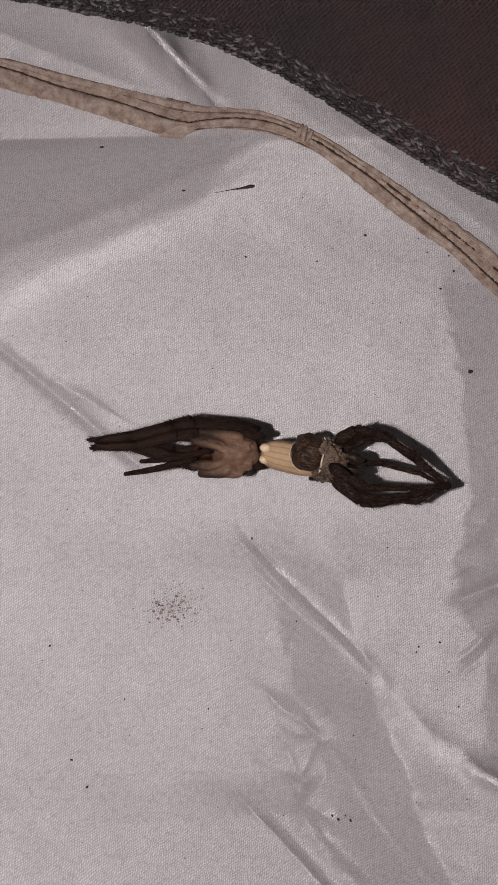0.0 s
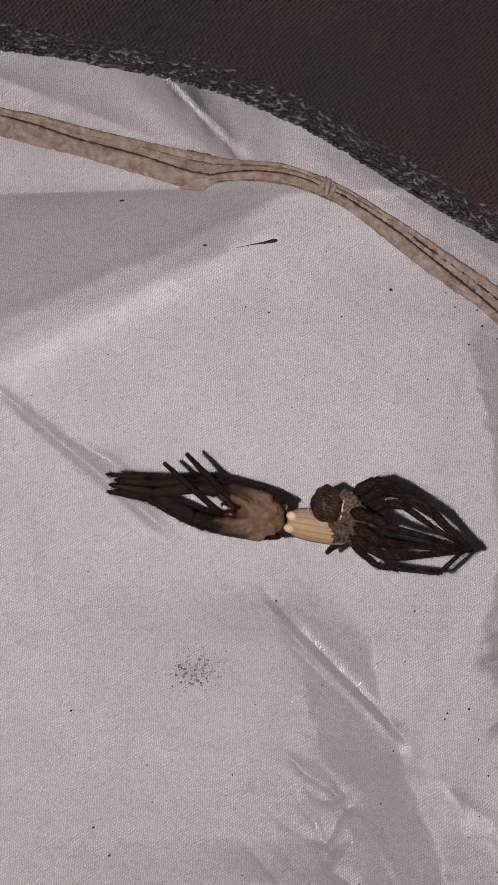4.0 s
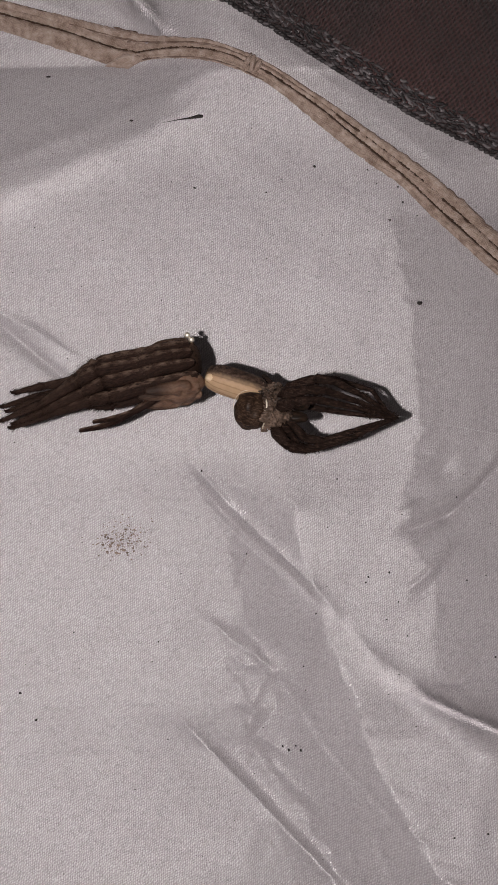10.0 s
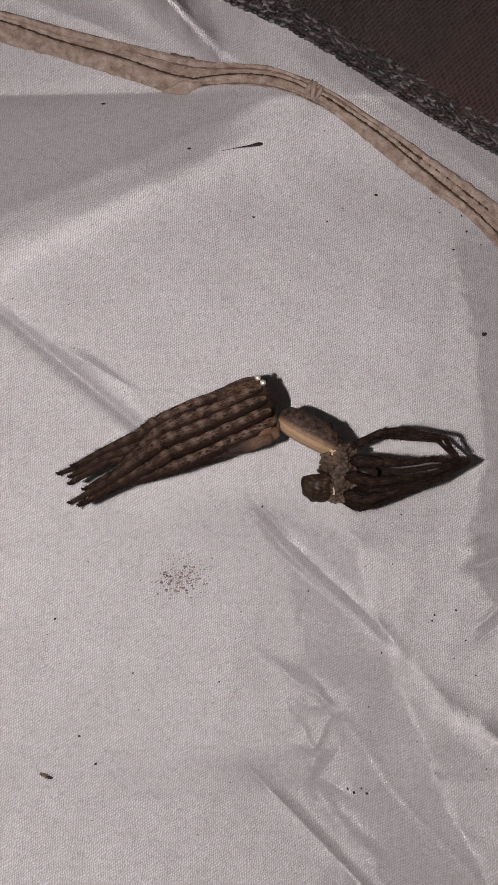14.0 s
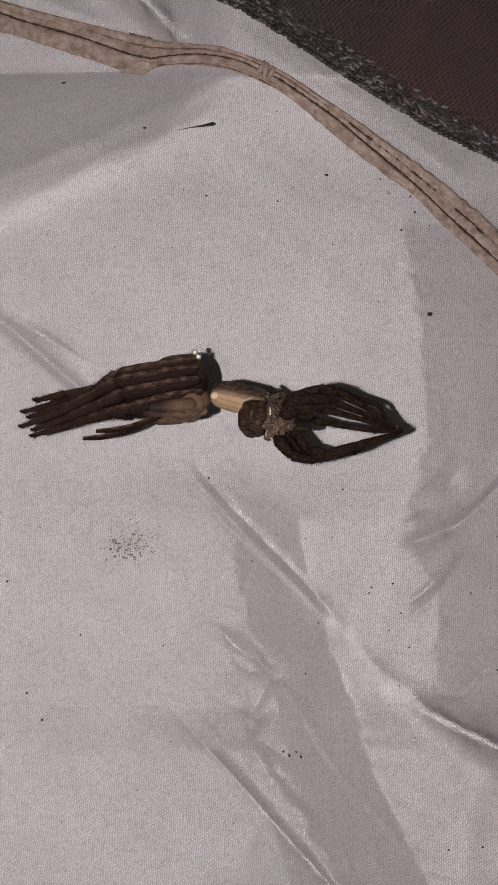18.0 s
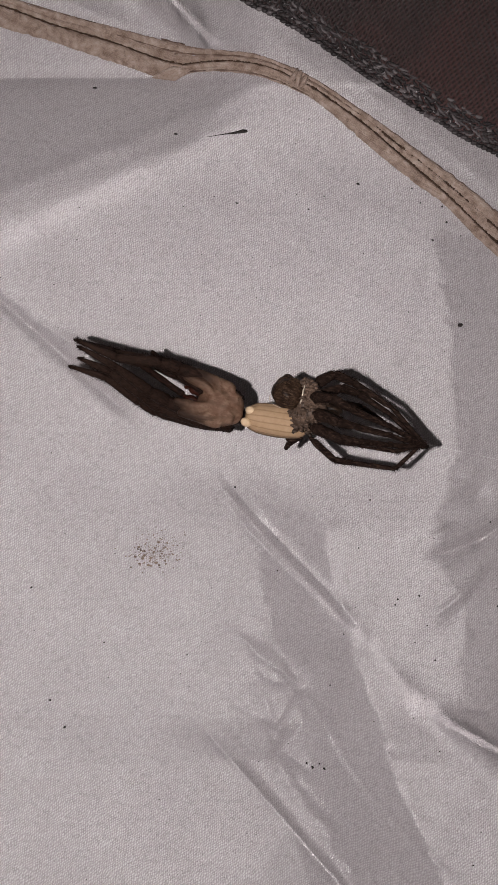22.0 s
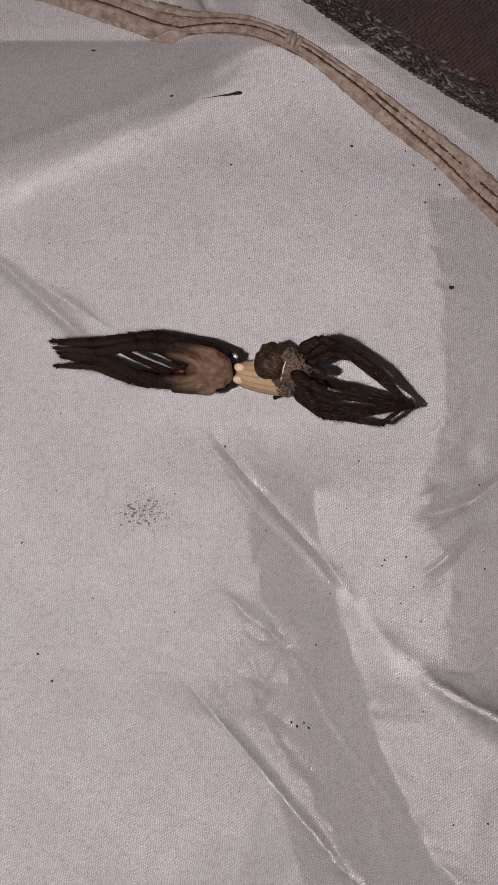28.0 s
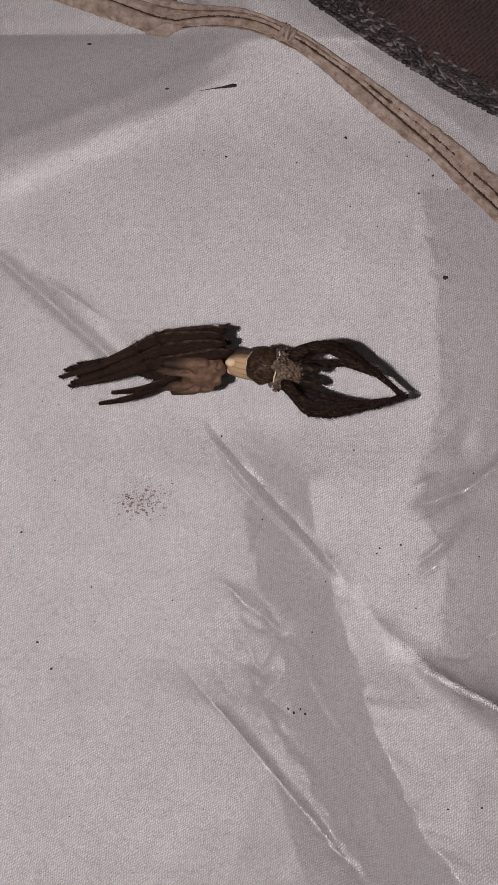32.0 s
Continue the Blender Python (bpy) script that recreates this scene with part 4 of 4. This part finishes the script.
def spider():
    base = new("spider")
    tagged(base, "brown spotted huntsman spider hanging head down, freshly moulted", "spider")
    rng = random.Random(21)
    palps = []
    under = bmesh.new()
    ellipsoid(under, (-46 * K, -32 * K, 0), (24 * K, 9 * K, 20 * K), 14, 22, 0.1, 1.0)
    ellipsoid(under, (-44 * K, -12 * K, 0), (43 * K, 24 * K, 36 * K), 14, 22, 0.12, 2.0)
    bm = bmesh.new()
    for v in ellipsoid(bm, (0, 0, 0), (1, 1, 1), 20, 30, 0.05, 4.0):
        # boxy shell with a blunt rear
        q = [math.copysign(abs(c) ** 0.7, c) for c in v.co]
        v.co = Vector((-46 * K + q[0] * 48 * K, 34 * K + q[1] * (46 - 4 * q[0]) * K, q[2] * (25 - 2 * q[0]) * K))
    part("carapace", bm, CARAPACE, base, "mottled brown carapace with rows of dark dots")
    for s in (-1, 1):
        for k, turn in enumerate((32, 68, 108, 146)):
            c, w = math.cos(radians(turn)), s * math.sin(radians(turn))
            a = Vector((-46 + 16 * c, -31, 14 * w)) * K
            b = Vector((-50 + 38 * c, -27, 35 * w)) * K
            e = Vector((-98 + 28 * c, -20, 42 * w)) * K
            tube(under, spline([(*a, 0.85), (*b, 1.35), (*b.lerp(e, 0.5), 1.3), (*e, 1.0)], 4), 12, 0.9, 0.05, rng)
        bm = bmesh.new()
        ellipsoid(bm, (9 * K, -14 * K, s * 11 * K), (10 * K, 8 * K, 8 * K), 10, 14, 0.08, s)
        part("book_lung", bm, CREAM, base, "smooth cream swelling")
        bm = bmesh.new()
        ellipsoid(bm, (-96 * K, -2 * K, s * 9 * K), (15 * K, 10 * K, 8 * K), 10, 12, 0.1, s)
        jaw = part("chelicera", bm, FANG, base, "dark red jaw")
        bm = bmesh.new()
        tube(bm, [(-108 * K, -12 * K, s * 9 * K, 0.5), (-114 * K, -18 * K, s * 6 * K, 0.4), (-112 * K, -22 * K, s * 3 * K, 0.15)], 8)
        part("fang", bm, FANG, jaw, "curved dark fang")
        bm = bmesh.new()
        path = spline([(0, 0, 0, 0.75), (-50 * K, -8 * K, 0, 0.78), (-94 * K, -6 * K, 0, 0.70), (-130 * K, 2 * K, 0, 0.5)], 5)
        tube(bm, path, 9, 1.0, 0.08, rng)
        hairs(bm, path, 40, 0.6, rng)
        palps.append(part("pedipalp", bm, LEG, base))
        palps[-1].location = Vector((-98 + 15 * s, -24, s * 8)) * K * MM
    plate = part("sternum", under, COXA, base, "tan breastplate and leg bases")
    skin = plate.modifiers.new("skin", "REMESH")
    skin.mode, skin.voxel_size, skin.use_smooth_shade = "VOXEL", 0.28 * MM, True
    ease = plate.modifiers.new("ease", "SMOOTH")
    ease.factor, ease.iterations = 0.5, 2
    for e in ((-12, 74, 15), (-7, 63, 17)):
        bm = bmesh.new()
        ellipsoid(bm, [v * K for v in e], (0.72, 0.72, 0.72), 10, 12)
        part("eye", bm, EYE, base, "shining round eye")
    legs = []
    for s in (-1, 1):
        for k in range(4):
            up = 6.5 * (1 - s)
            j = [((-20, -34, -40, -32)[k], (-8, 15, 36, 52)[k] + up, s * (30, 34, 31, 23)[k]),
                 ((-140, -150, -154, -148)[k], (-12, 15, 39, 56)[k] + up, s * (30, 38, 39, 30)[k]),
                 ((-176, -188, -194, -186)[k], (8, 31, 50, 62)[k] - 11 * (s + 1), s * (24, 32, 34, 27)[k]),
                 ((-252, -261, -266, -254)[k], (32, 42, 52, 61)[k] - 20 * (s + 1), s * (6, 15, 20, 13)[k]),
                 ((-323, -316, -330, -304)[k], (22, 34, 46, 56)[k] - 21 * (s + 1), s * (3, 12, 17, 9)[k])]
            j = [tuple((v + rng.uniform(-3.5, 3.5)) * K for v in q) for q in j]
            bm = bmesh.new()
            y0, y1, z0, z1 = (-8, 15, 37, 56)[k] + up, (-9, 15, 37, 53)[k] + up, s * (25, 29, 26, 19)[k], s * (29, 35, 35, 28)[k]
            stub = spline([(-14 * K, y0 * K, z0 * K, 0.9), (-34 * K, y0 * K, z0 * K, 1.5), (-70 * K, y1 * K, z1 * K, 1.62), (-108 * K, y1 * K, z1 * K, 1.5), (-124 * K, y1 * K, z1 * K, 0.9)], 4)
            tube(bm, stub, 10, 0.95, 0.05, rng)
            hairs(bm, stub, 120, 0.8, rng)
            part("trochanter", bm, LEG, base)
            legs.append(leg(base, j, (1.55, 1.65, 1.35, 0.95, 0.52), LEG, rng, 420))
    bm = bmesh.new()
    for v in ellipsoid(bm, (0, 0, 0), (1, 1, 1), 24, 32, 0.04, 8.0):
        # a blunt-ended barrel
        q = [math.copysign(abs(v.co[0]) ** 0.7, v.co[0]), v.co[1], v.co[2]]
        f = max(1e-4, 1 - abs(v.co[0]) ** 2) ** -0.18
        v.co = Vector((60 * K + q[0] * 58 * K, q[1] * f * 27 * K, q[2] * f * 29 * K))
    belly = part("abdomen", bm, ABDOMEN, base, "cream abdomen with fine brown lines")
    return base, legs, belly, palps


def shed_skin():
    base = new("shed_spider_skin")
    tagged(base, "empty dark brown shed spider skin hanging from a silk thread", "shed skin")
    rng = random.Random(33)
    # the burst carapace, standing open like a lid
    bm = bmesh.new()
    dome = ellipsoid(bm, (-277 * K, 0, 46 * K), (29 * K, 33 * K, 29 * K), 20, 32, 0.16, 2.0)
    for v in dome:
        d = v.co - Vector((-277 * K, 0, 46 * K))
        k = max(abs(d.x) / 29, abs(d.y) / 33) / max(1e-6, math.hypot(d.x / 29, d.y / 33))
        v.co.x, v.co.y = -277 * K + d.x * (0.85 + 0.15 / max(k, 0.7)), d.y * (0.85 + 0.15 / max(k, 0.7))
    low = [v for v in dome if v.co.z < 26 * K]
    bmesh.ops.delete(bm, geom=low, context="VERTS")
    bmesh.ops.solidify(bm, geom=bm.faces[:], thickness=0.35)
    bmesh.ops.rotate(bm, verts=bm.verts, cent=(-254 * K, 0, 53 * K), matrix=Matrix.Rotation(radians(9), 3, "Y"))
    part("carapace_lid", bm, LID, base, "dark brown carapace lifted open like a lid")
    bm = bmesh.new()
    path = spline([((-254 + rng.uniform(-2, 2)) * K, v * K, (73 - 0.018 * v * v) * K, 0.14 + 0.08 * rng.random()) for v in range(-34, 35, 8)], 4)
    tube(bm, path, 7, 1.0, 0.3, rng)
    part("torn_rim", bm, RIM, base, "pale torn rim")
    bm = bmesh.new()
    ring = []
    for n in range(25):
        a = radians(100 + 160 * n / 24)
        ring.append((-277 * K + math.cos(a) * 28.5 * K, math.sin(a) * 32 * K, (30 + 5 * math.cos(a)) * K, 0.03 + 0.05 * rng.random()))
    tube(bm, ring, 7, 1.0, 0.25, rng)
    bmesh.ops.rotate(bm, verts=bm.verts, cent=(-254 * K, 0, 53 * K), matrix=Matrix.Rotation(radians(9), 3, "Y"))
    part("torn_rim", bm, RIM, base, "pale edge of the lifted lid")
    bm = bmesh.new()
    core = ellipsoid(bm, (-243 * K, 0, 24 * K), (31 * K, 33 * K, 46 * K), 18, 28, 0.38, 6.0)
    for v in list(core):
        for _ in range(2):
            r = rng.uniform(0.9, 3.4) * K
            c = v.co + Vector([rng.uniform(-3, 3) * K for _ in range(3)])
            ellipsoid(bm, c, (r * rng.uniform(0.8, 2.4), r * rng.uniform(0.8, 2), r), 4, 5, 0.5, c.x * 3)
    part("crumpled_base", bm, CRUST, base, "speckled crumpled leg bases")
    bm = bmesh.new()
    ellipsoid(bm, (-254 * K, 6 * K, 6 * K), (12 * K, 16 * K, 20 * K), 12, 16, 0.5, 9.0)
    part("membrane", bm, CREAM, base, "torn cream membrane")
    for s in (-1, 1):
        bm = bmesh.new()
        ellipsoid(bm, (-196 * K, s * 12 * K, 26 * K), (20 * K, 10 * K, 12 * K), 10, 12, 0.2, s)
        part("chelicera", bm, LID, base, "dark empty jaw")
        bm = bmesh.new()
        tube(bm, spline([(-240 * K, s * 14 * K, -24 * K, 0.8), (-256 * K, s * 16 * K, -40 * K, 0.75), (-262 * K, s * 15 * K, -56 * K, 0.55)], 5), 9, 1.0, 0.1, rng)
        part("pedipalp", bm, SKIN, base)
        for k in range(4):
            j = [(-236 + 4 * k, s * (20, 26, 26, 18)[k], (62, 36, 8, -20)[k]),
                 ((-204, -186, -174, -172)[k], s * (46, 60, 62, 32)[k], (78, 50, 14, -46)[k]),
                 ((-170, -154, -142, -140)[k], s * (50, 60, 60, 34)[k], (70, 47, 14, -46)[k]),
                 ((-92, -90, -86, -66)[k], s * (30, 36, 34, 26)[k], (43, 28, 5, -40)[k]),
                 ((-26, -30, -24, -33)[k], s * 3, (5, 3, 0, -3)[k])]
            j = [tuple((v + rng.uniform(-3, 3)) * K for v in q) for q in j[:-1]] + [tuple(v * K for v in j[-1])]
            thick = (1.45, 1.15, 0.88, 0.62, 0.42) if k < 3 else (0.85, 0.8, 0.65, 0.55, 0.45)
            leg(base, j, thick, SKIN, rng, 240, (0.7, 0, 0))
    bm = bmesh.new()
    ellipsoid(bm, (-24 * K, 0, 0), (9 * K, 5 * K, 5 * K), 8, 10, 0.3, 5.0)
    part("silk_knot", bm, SKIN, base, "leg tips bound together")
    return base


def silk_thread():
    bm = bmesh.new()
    tube(bm, [(-3, 0, 0, 0.02), (70, 0, 0, 0.02), (118, 0, 0, 0.02)], 5)
    ob = part("silk_thread", bm, SILK)
    ob.matrix_world = at(41.6, 12.6, 38, 0, 0, -11.3)
    return tagged(ob, "hair-thin silk thread hanging from the canopy", "thread")


def torch():
    base = new("torch")
    tagged(base, "small bright torch beside the lens", "torch")
    bm = bmesh.new()
    bmesh.ops.create_circle(bm, cap_ends=True, radius=2.4, segments=20)
    bmesh.ops.reverse_faces(bm, faces=bm.faces[:])
    part("lens", bm, TORCH, base)
    bm = bmesh.new()
    tube(bm, [(0, 0, 3.2, 3.4), (0, 0, 8, 3.4)], 20)
    part("housing", bm, FLOOR, base)
    return base


# ---- build ----
fabric_wall()
night_floor()
seam()
brown_cloth()
silk_thread()
SHED = shed_skin()
SPIDER, LEGS, BELLY, PALPS = spider()
LAMP = torch()
FLY = tiny_fly()
dirt()

# seconds; the shed skin's tip x, y, lean, turn; the spider's waist x, y, lean, turn
HANG_ROWS = [
    (0, 42.3, 13.5, -11.3, -13, -4.4, 23.1, -2.5, -65),
    (1, 41.0, 14.1, -11.3, -36, -5.5, 23.3, -8.6, -78),
    (2, 40.9, 12.7, -11.3, -43, -5.2, 22.6, -12.5, -84),
    (3, 40.9, 13.5, -11.3, -42, -5.2, 22.8, -12.4, -84),
    (3.5, 41.0, 14.5, -11.3, -42, -3.8, 23.0, -12.4, -84),
    (5.5, 40.8, 15.5, -11.3, -48, -3.5, 23.2, -14.3, -85),
    (6, 40.8, 15.0, -11.3, -48, -4.1, 22.7, -13.9, -85),
    (7, 40.2, 15.7, -11.3, -45, -3.6, 22.8, -11.1, -82),
    (8, 41.3, 12.2, -11.3, -24, -4.7, 21.9, -6.8, -70),
    (9, 41.7, 12.0, -11.3, 3, -4.7, 21.2, -0.5, -42),
    (9.4, 40.5, 12.6, -11.3, 15, -4.6, 22.6, 4.1, -33),
    (10, 42.1, 12.1, -9.3, 36, -5.2, 23.6, 13.5, -15),
    (10.5, 41.6, 11.7, -6.3, 62, -4.5, 23.1, 20.6, -3),
    (11, 41.5, 11.8, -4.8, 72, -4.6, 23.7, 21.1, 4),
    (11.5, 41.1, 11.5, -3.3, 82, -3.3, 24.1, 21.5, 10),
    (12, 41.8, 12.0, -3.3, 83, -3.8, 23.3, 21.5, 11),
    (13, 41.4, 11.0, -3.3, 86, -4.9, 23.1, 21.5, 12),
    (14, 41.3, 10.7, -3.3, 85, -4.1, 22.8, 21.6, 12),
    (14.5, 40.1, 12.6, -3.3, 85, -3.3, 25.4, 21.7, 12),
    (16.5, 42.5, 13.3, -4.3, 78, -1.4, 25.7, 16.8, 5),
    (17, 42.7, 12.5, -6.3, 66, -3.4, 23.5, 18.1, -2),
    (18, 42.8, 12.7, -10.3, 30, -4.4, 22.8, 12.1, -15),
    (18.5, 41.8, 13.0, -11.3, 10, -2.6, 22.8, 4.8, -32),
    (19, 42.1, 12.2, -11.3, -6, -4.0, 21.4, 1.8, -48),
    (20, 42.0, 12.5, -11.3, -35, -3.9, 20.5, -8.2, -72),
    (21, 41.6, 12.0, -11.3, -48, -2.2, 18.7, -17.0, -88),
    (22, 41.7, 12.0, -11.3, -56, -3.5, 19.2, -21.2, -94),
    (23, 42.2, 10.9, -11.3, -60, -4.0, 18.2, -18.6, -96),
    (24, 42.2, 10.5, -11.3, -58, -3.1, 17.3, -19.2, -96),
    (25, 42.4, 10.4, -11.3, -52, -3.8, 17.0, -16.9, -92),
    (26, 42.0, 10.9, -11.3, -45, -4.1, 17.7, -13.0, -86),
    (28.5, 42.3, 11.1, -11.3, -15, -1.8, 18.8, -2.7, -70),
    (29, 42.4, 10.8, -11.3, -8, -2.9, 18.4, -1.0, -65),
    (30, 42.9, 11.6, -11.3, -1, -2.8, 19.4, -0.3, -55),
    (30.8, 42.8, 12.4, -11.3, 0, -2.6, 20.1, 5.3, -50),
    (31, 43.2, 11.1, -11.3, 2, -3.0, 19.5, 7.0, -47),
    (32, 42.4, 10.9, -11.3, 5, -2.8, 19.0, 9.0, -35),
]
DEPTH = 38.0
# seconds; how far the legs spread on each side, fan up and down, in degrees, and reach out, in millimetres
SPREAD = [(0, 0, 0, 0.3, -4), (1, 0, 0, 0, -4), (2, 0, 0, 0, -3), (5.5, 0, 0, 0, -2), (7, 0, 0, 0, -2), (8, 0, 0, 0, -1), (9, 0, 0, -0.5, 1), (10.5, 1, 1, -0.5, 5), (13, 0, 0, -1, 6.8),
          (17, 1, 1, -0.5, 4.5), (18, 0, 0, -0.5, 0.5), (19, 0, 0, 0, -3), (20, 1.5, 1.5, 0, -2), (21, 1, 1, 2, -0.5), (23, 0, 1, 2.5, -1), (26, 0, 0.5, 1, -1), (26.5, 1.5, 1.5, 0.3, -1), (28.5, 1.5, 1.5, 0, 0), (30, 0, 0, 0, 0),
          (30.4, 8, 2, 3, -1), (30.8, 12, 3, 5, -2), (31.2, 9, 2, 4, -3.5), (32, 0, 0, -2, -5)]
# seconds; how far both feelers stand out to the side and towards the belly, in degrees
FEELER = [(0, -12, 5), (0.5, -4, 5), (1, 18, 4), (1.5, 25, 2), (2, 30, 0), (6.5, 32, 0), (7, 27, 0), (7.5, 20, -6), (8, 14, -14), (8.5, -4, -2), (9, -12, 6), (9.5, -12, 6), (10.5, -6, 2), (13, 0, -6),
          (17.5, -4, 0), (18.5, -8, 4), (19, -8, 4), (19.5, 6, -8), (20, 16, -20), (26, 16, -20), (28.5, 14, -20), (29.5, 4, -12), (30, -5, 0), (31, -10, 5), (32, -9, 4)]
# seconds; the small fly's x, y and heading
FLY_ROWS = [(0, -98, -56, -20), (3.2, -98, -56, -20), (5.4, -63, -64.2, -24), (17.1, -63, -64.2, -24), (17.5, -64, -64.0, -60), (17.8, -66, -65, -110), (18.2, -72, -66, -160), (20, -104, -70, -165), (32, -112, -72, -165)]


def motions():
    walk(LAMP, [(r[0], at(*r[1:]) @ pose(TORCH_OFFSET[0] * MM, TORCH_OFFSET[1] * MM, 0.004)) for r in CAMERA_ROWS])
    walk(SHED, [(r[0], at(r[1], r[2], DEPTH) @ pose(0, 0, 0, 0, 0, r[3]) @ pose(0, 0, 0, r[4])) for r in HANG_ROWS])
    body, belly = [], []
    for t, tx, ty, lean, turn, x, y, tilt, roll in HANG_ROWS:
        m = at(x, y, DEPTH) @ pose(0, 0, 0, 0, 0, tilt) @ pose(0, 0, 0, roll)
        body.append((t, m))
        # the abdomen points from the waist into the mouth of the shed skin
        mouth = at(tx, ty, DEPTH) @ pose(0, 0, 0, 0, 0, lean) @ pose(0, 0, 0, turn) @ Vector((-222 * K * MM, 0, -8 * K * MM))
        aim = (m.inverted() @ mouth).normalized()
        belly.append((t, Vector((1, 0, 0)).rotation_difference(aim).to_matrix().to_4x4()))
    walk(SPIDER, body)
    walk(BELLY, belly)
    for n, ob in enumerate(LEGS):
        s, k = (-1, 1)[n // 4], n % 4
        root = ob.location.copy()
        rows = []
        for t, a, b, fan, reach in SPREAD:
            give = (a if s < 0 else b) * (0.4 + 0.35 * k)
            sway = 1.2 * math.sin(t * 0.9 + n * 1.7)
            rows.append((t, Matrix.Translation(root) @ pose(-reach * MM, 0, 0, 0, s * give + sway, 0.8 * math.sin(t * 0.7 + n) - fan * (k - 1.5))))
        walk(ob, rows)
    for ob, s in zip(PALPS, (-1, 1)):
        root = ob.location.copy()
        walk(ob, [(t, Matrix.Translation(root) @ pose(0, 0, 0, 0, a + 2 * s, c)) for t, a, c in FEELER])
    walk(FLY, [(t, at(*spot(x, y, 0.05), 0, 0, turn)) for t, x, y, turn in FLY_ROWS])


motions()
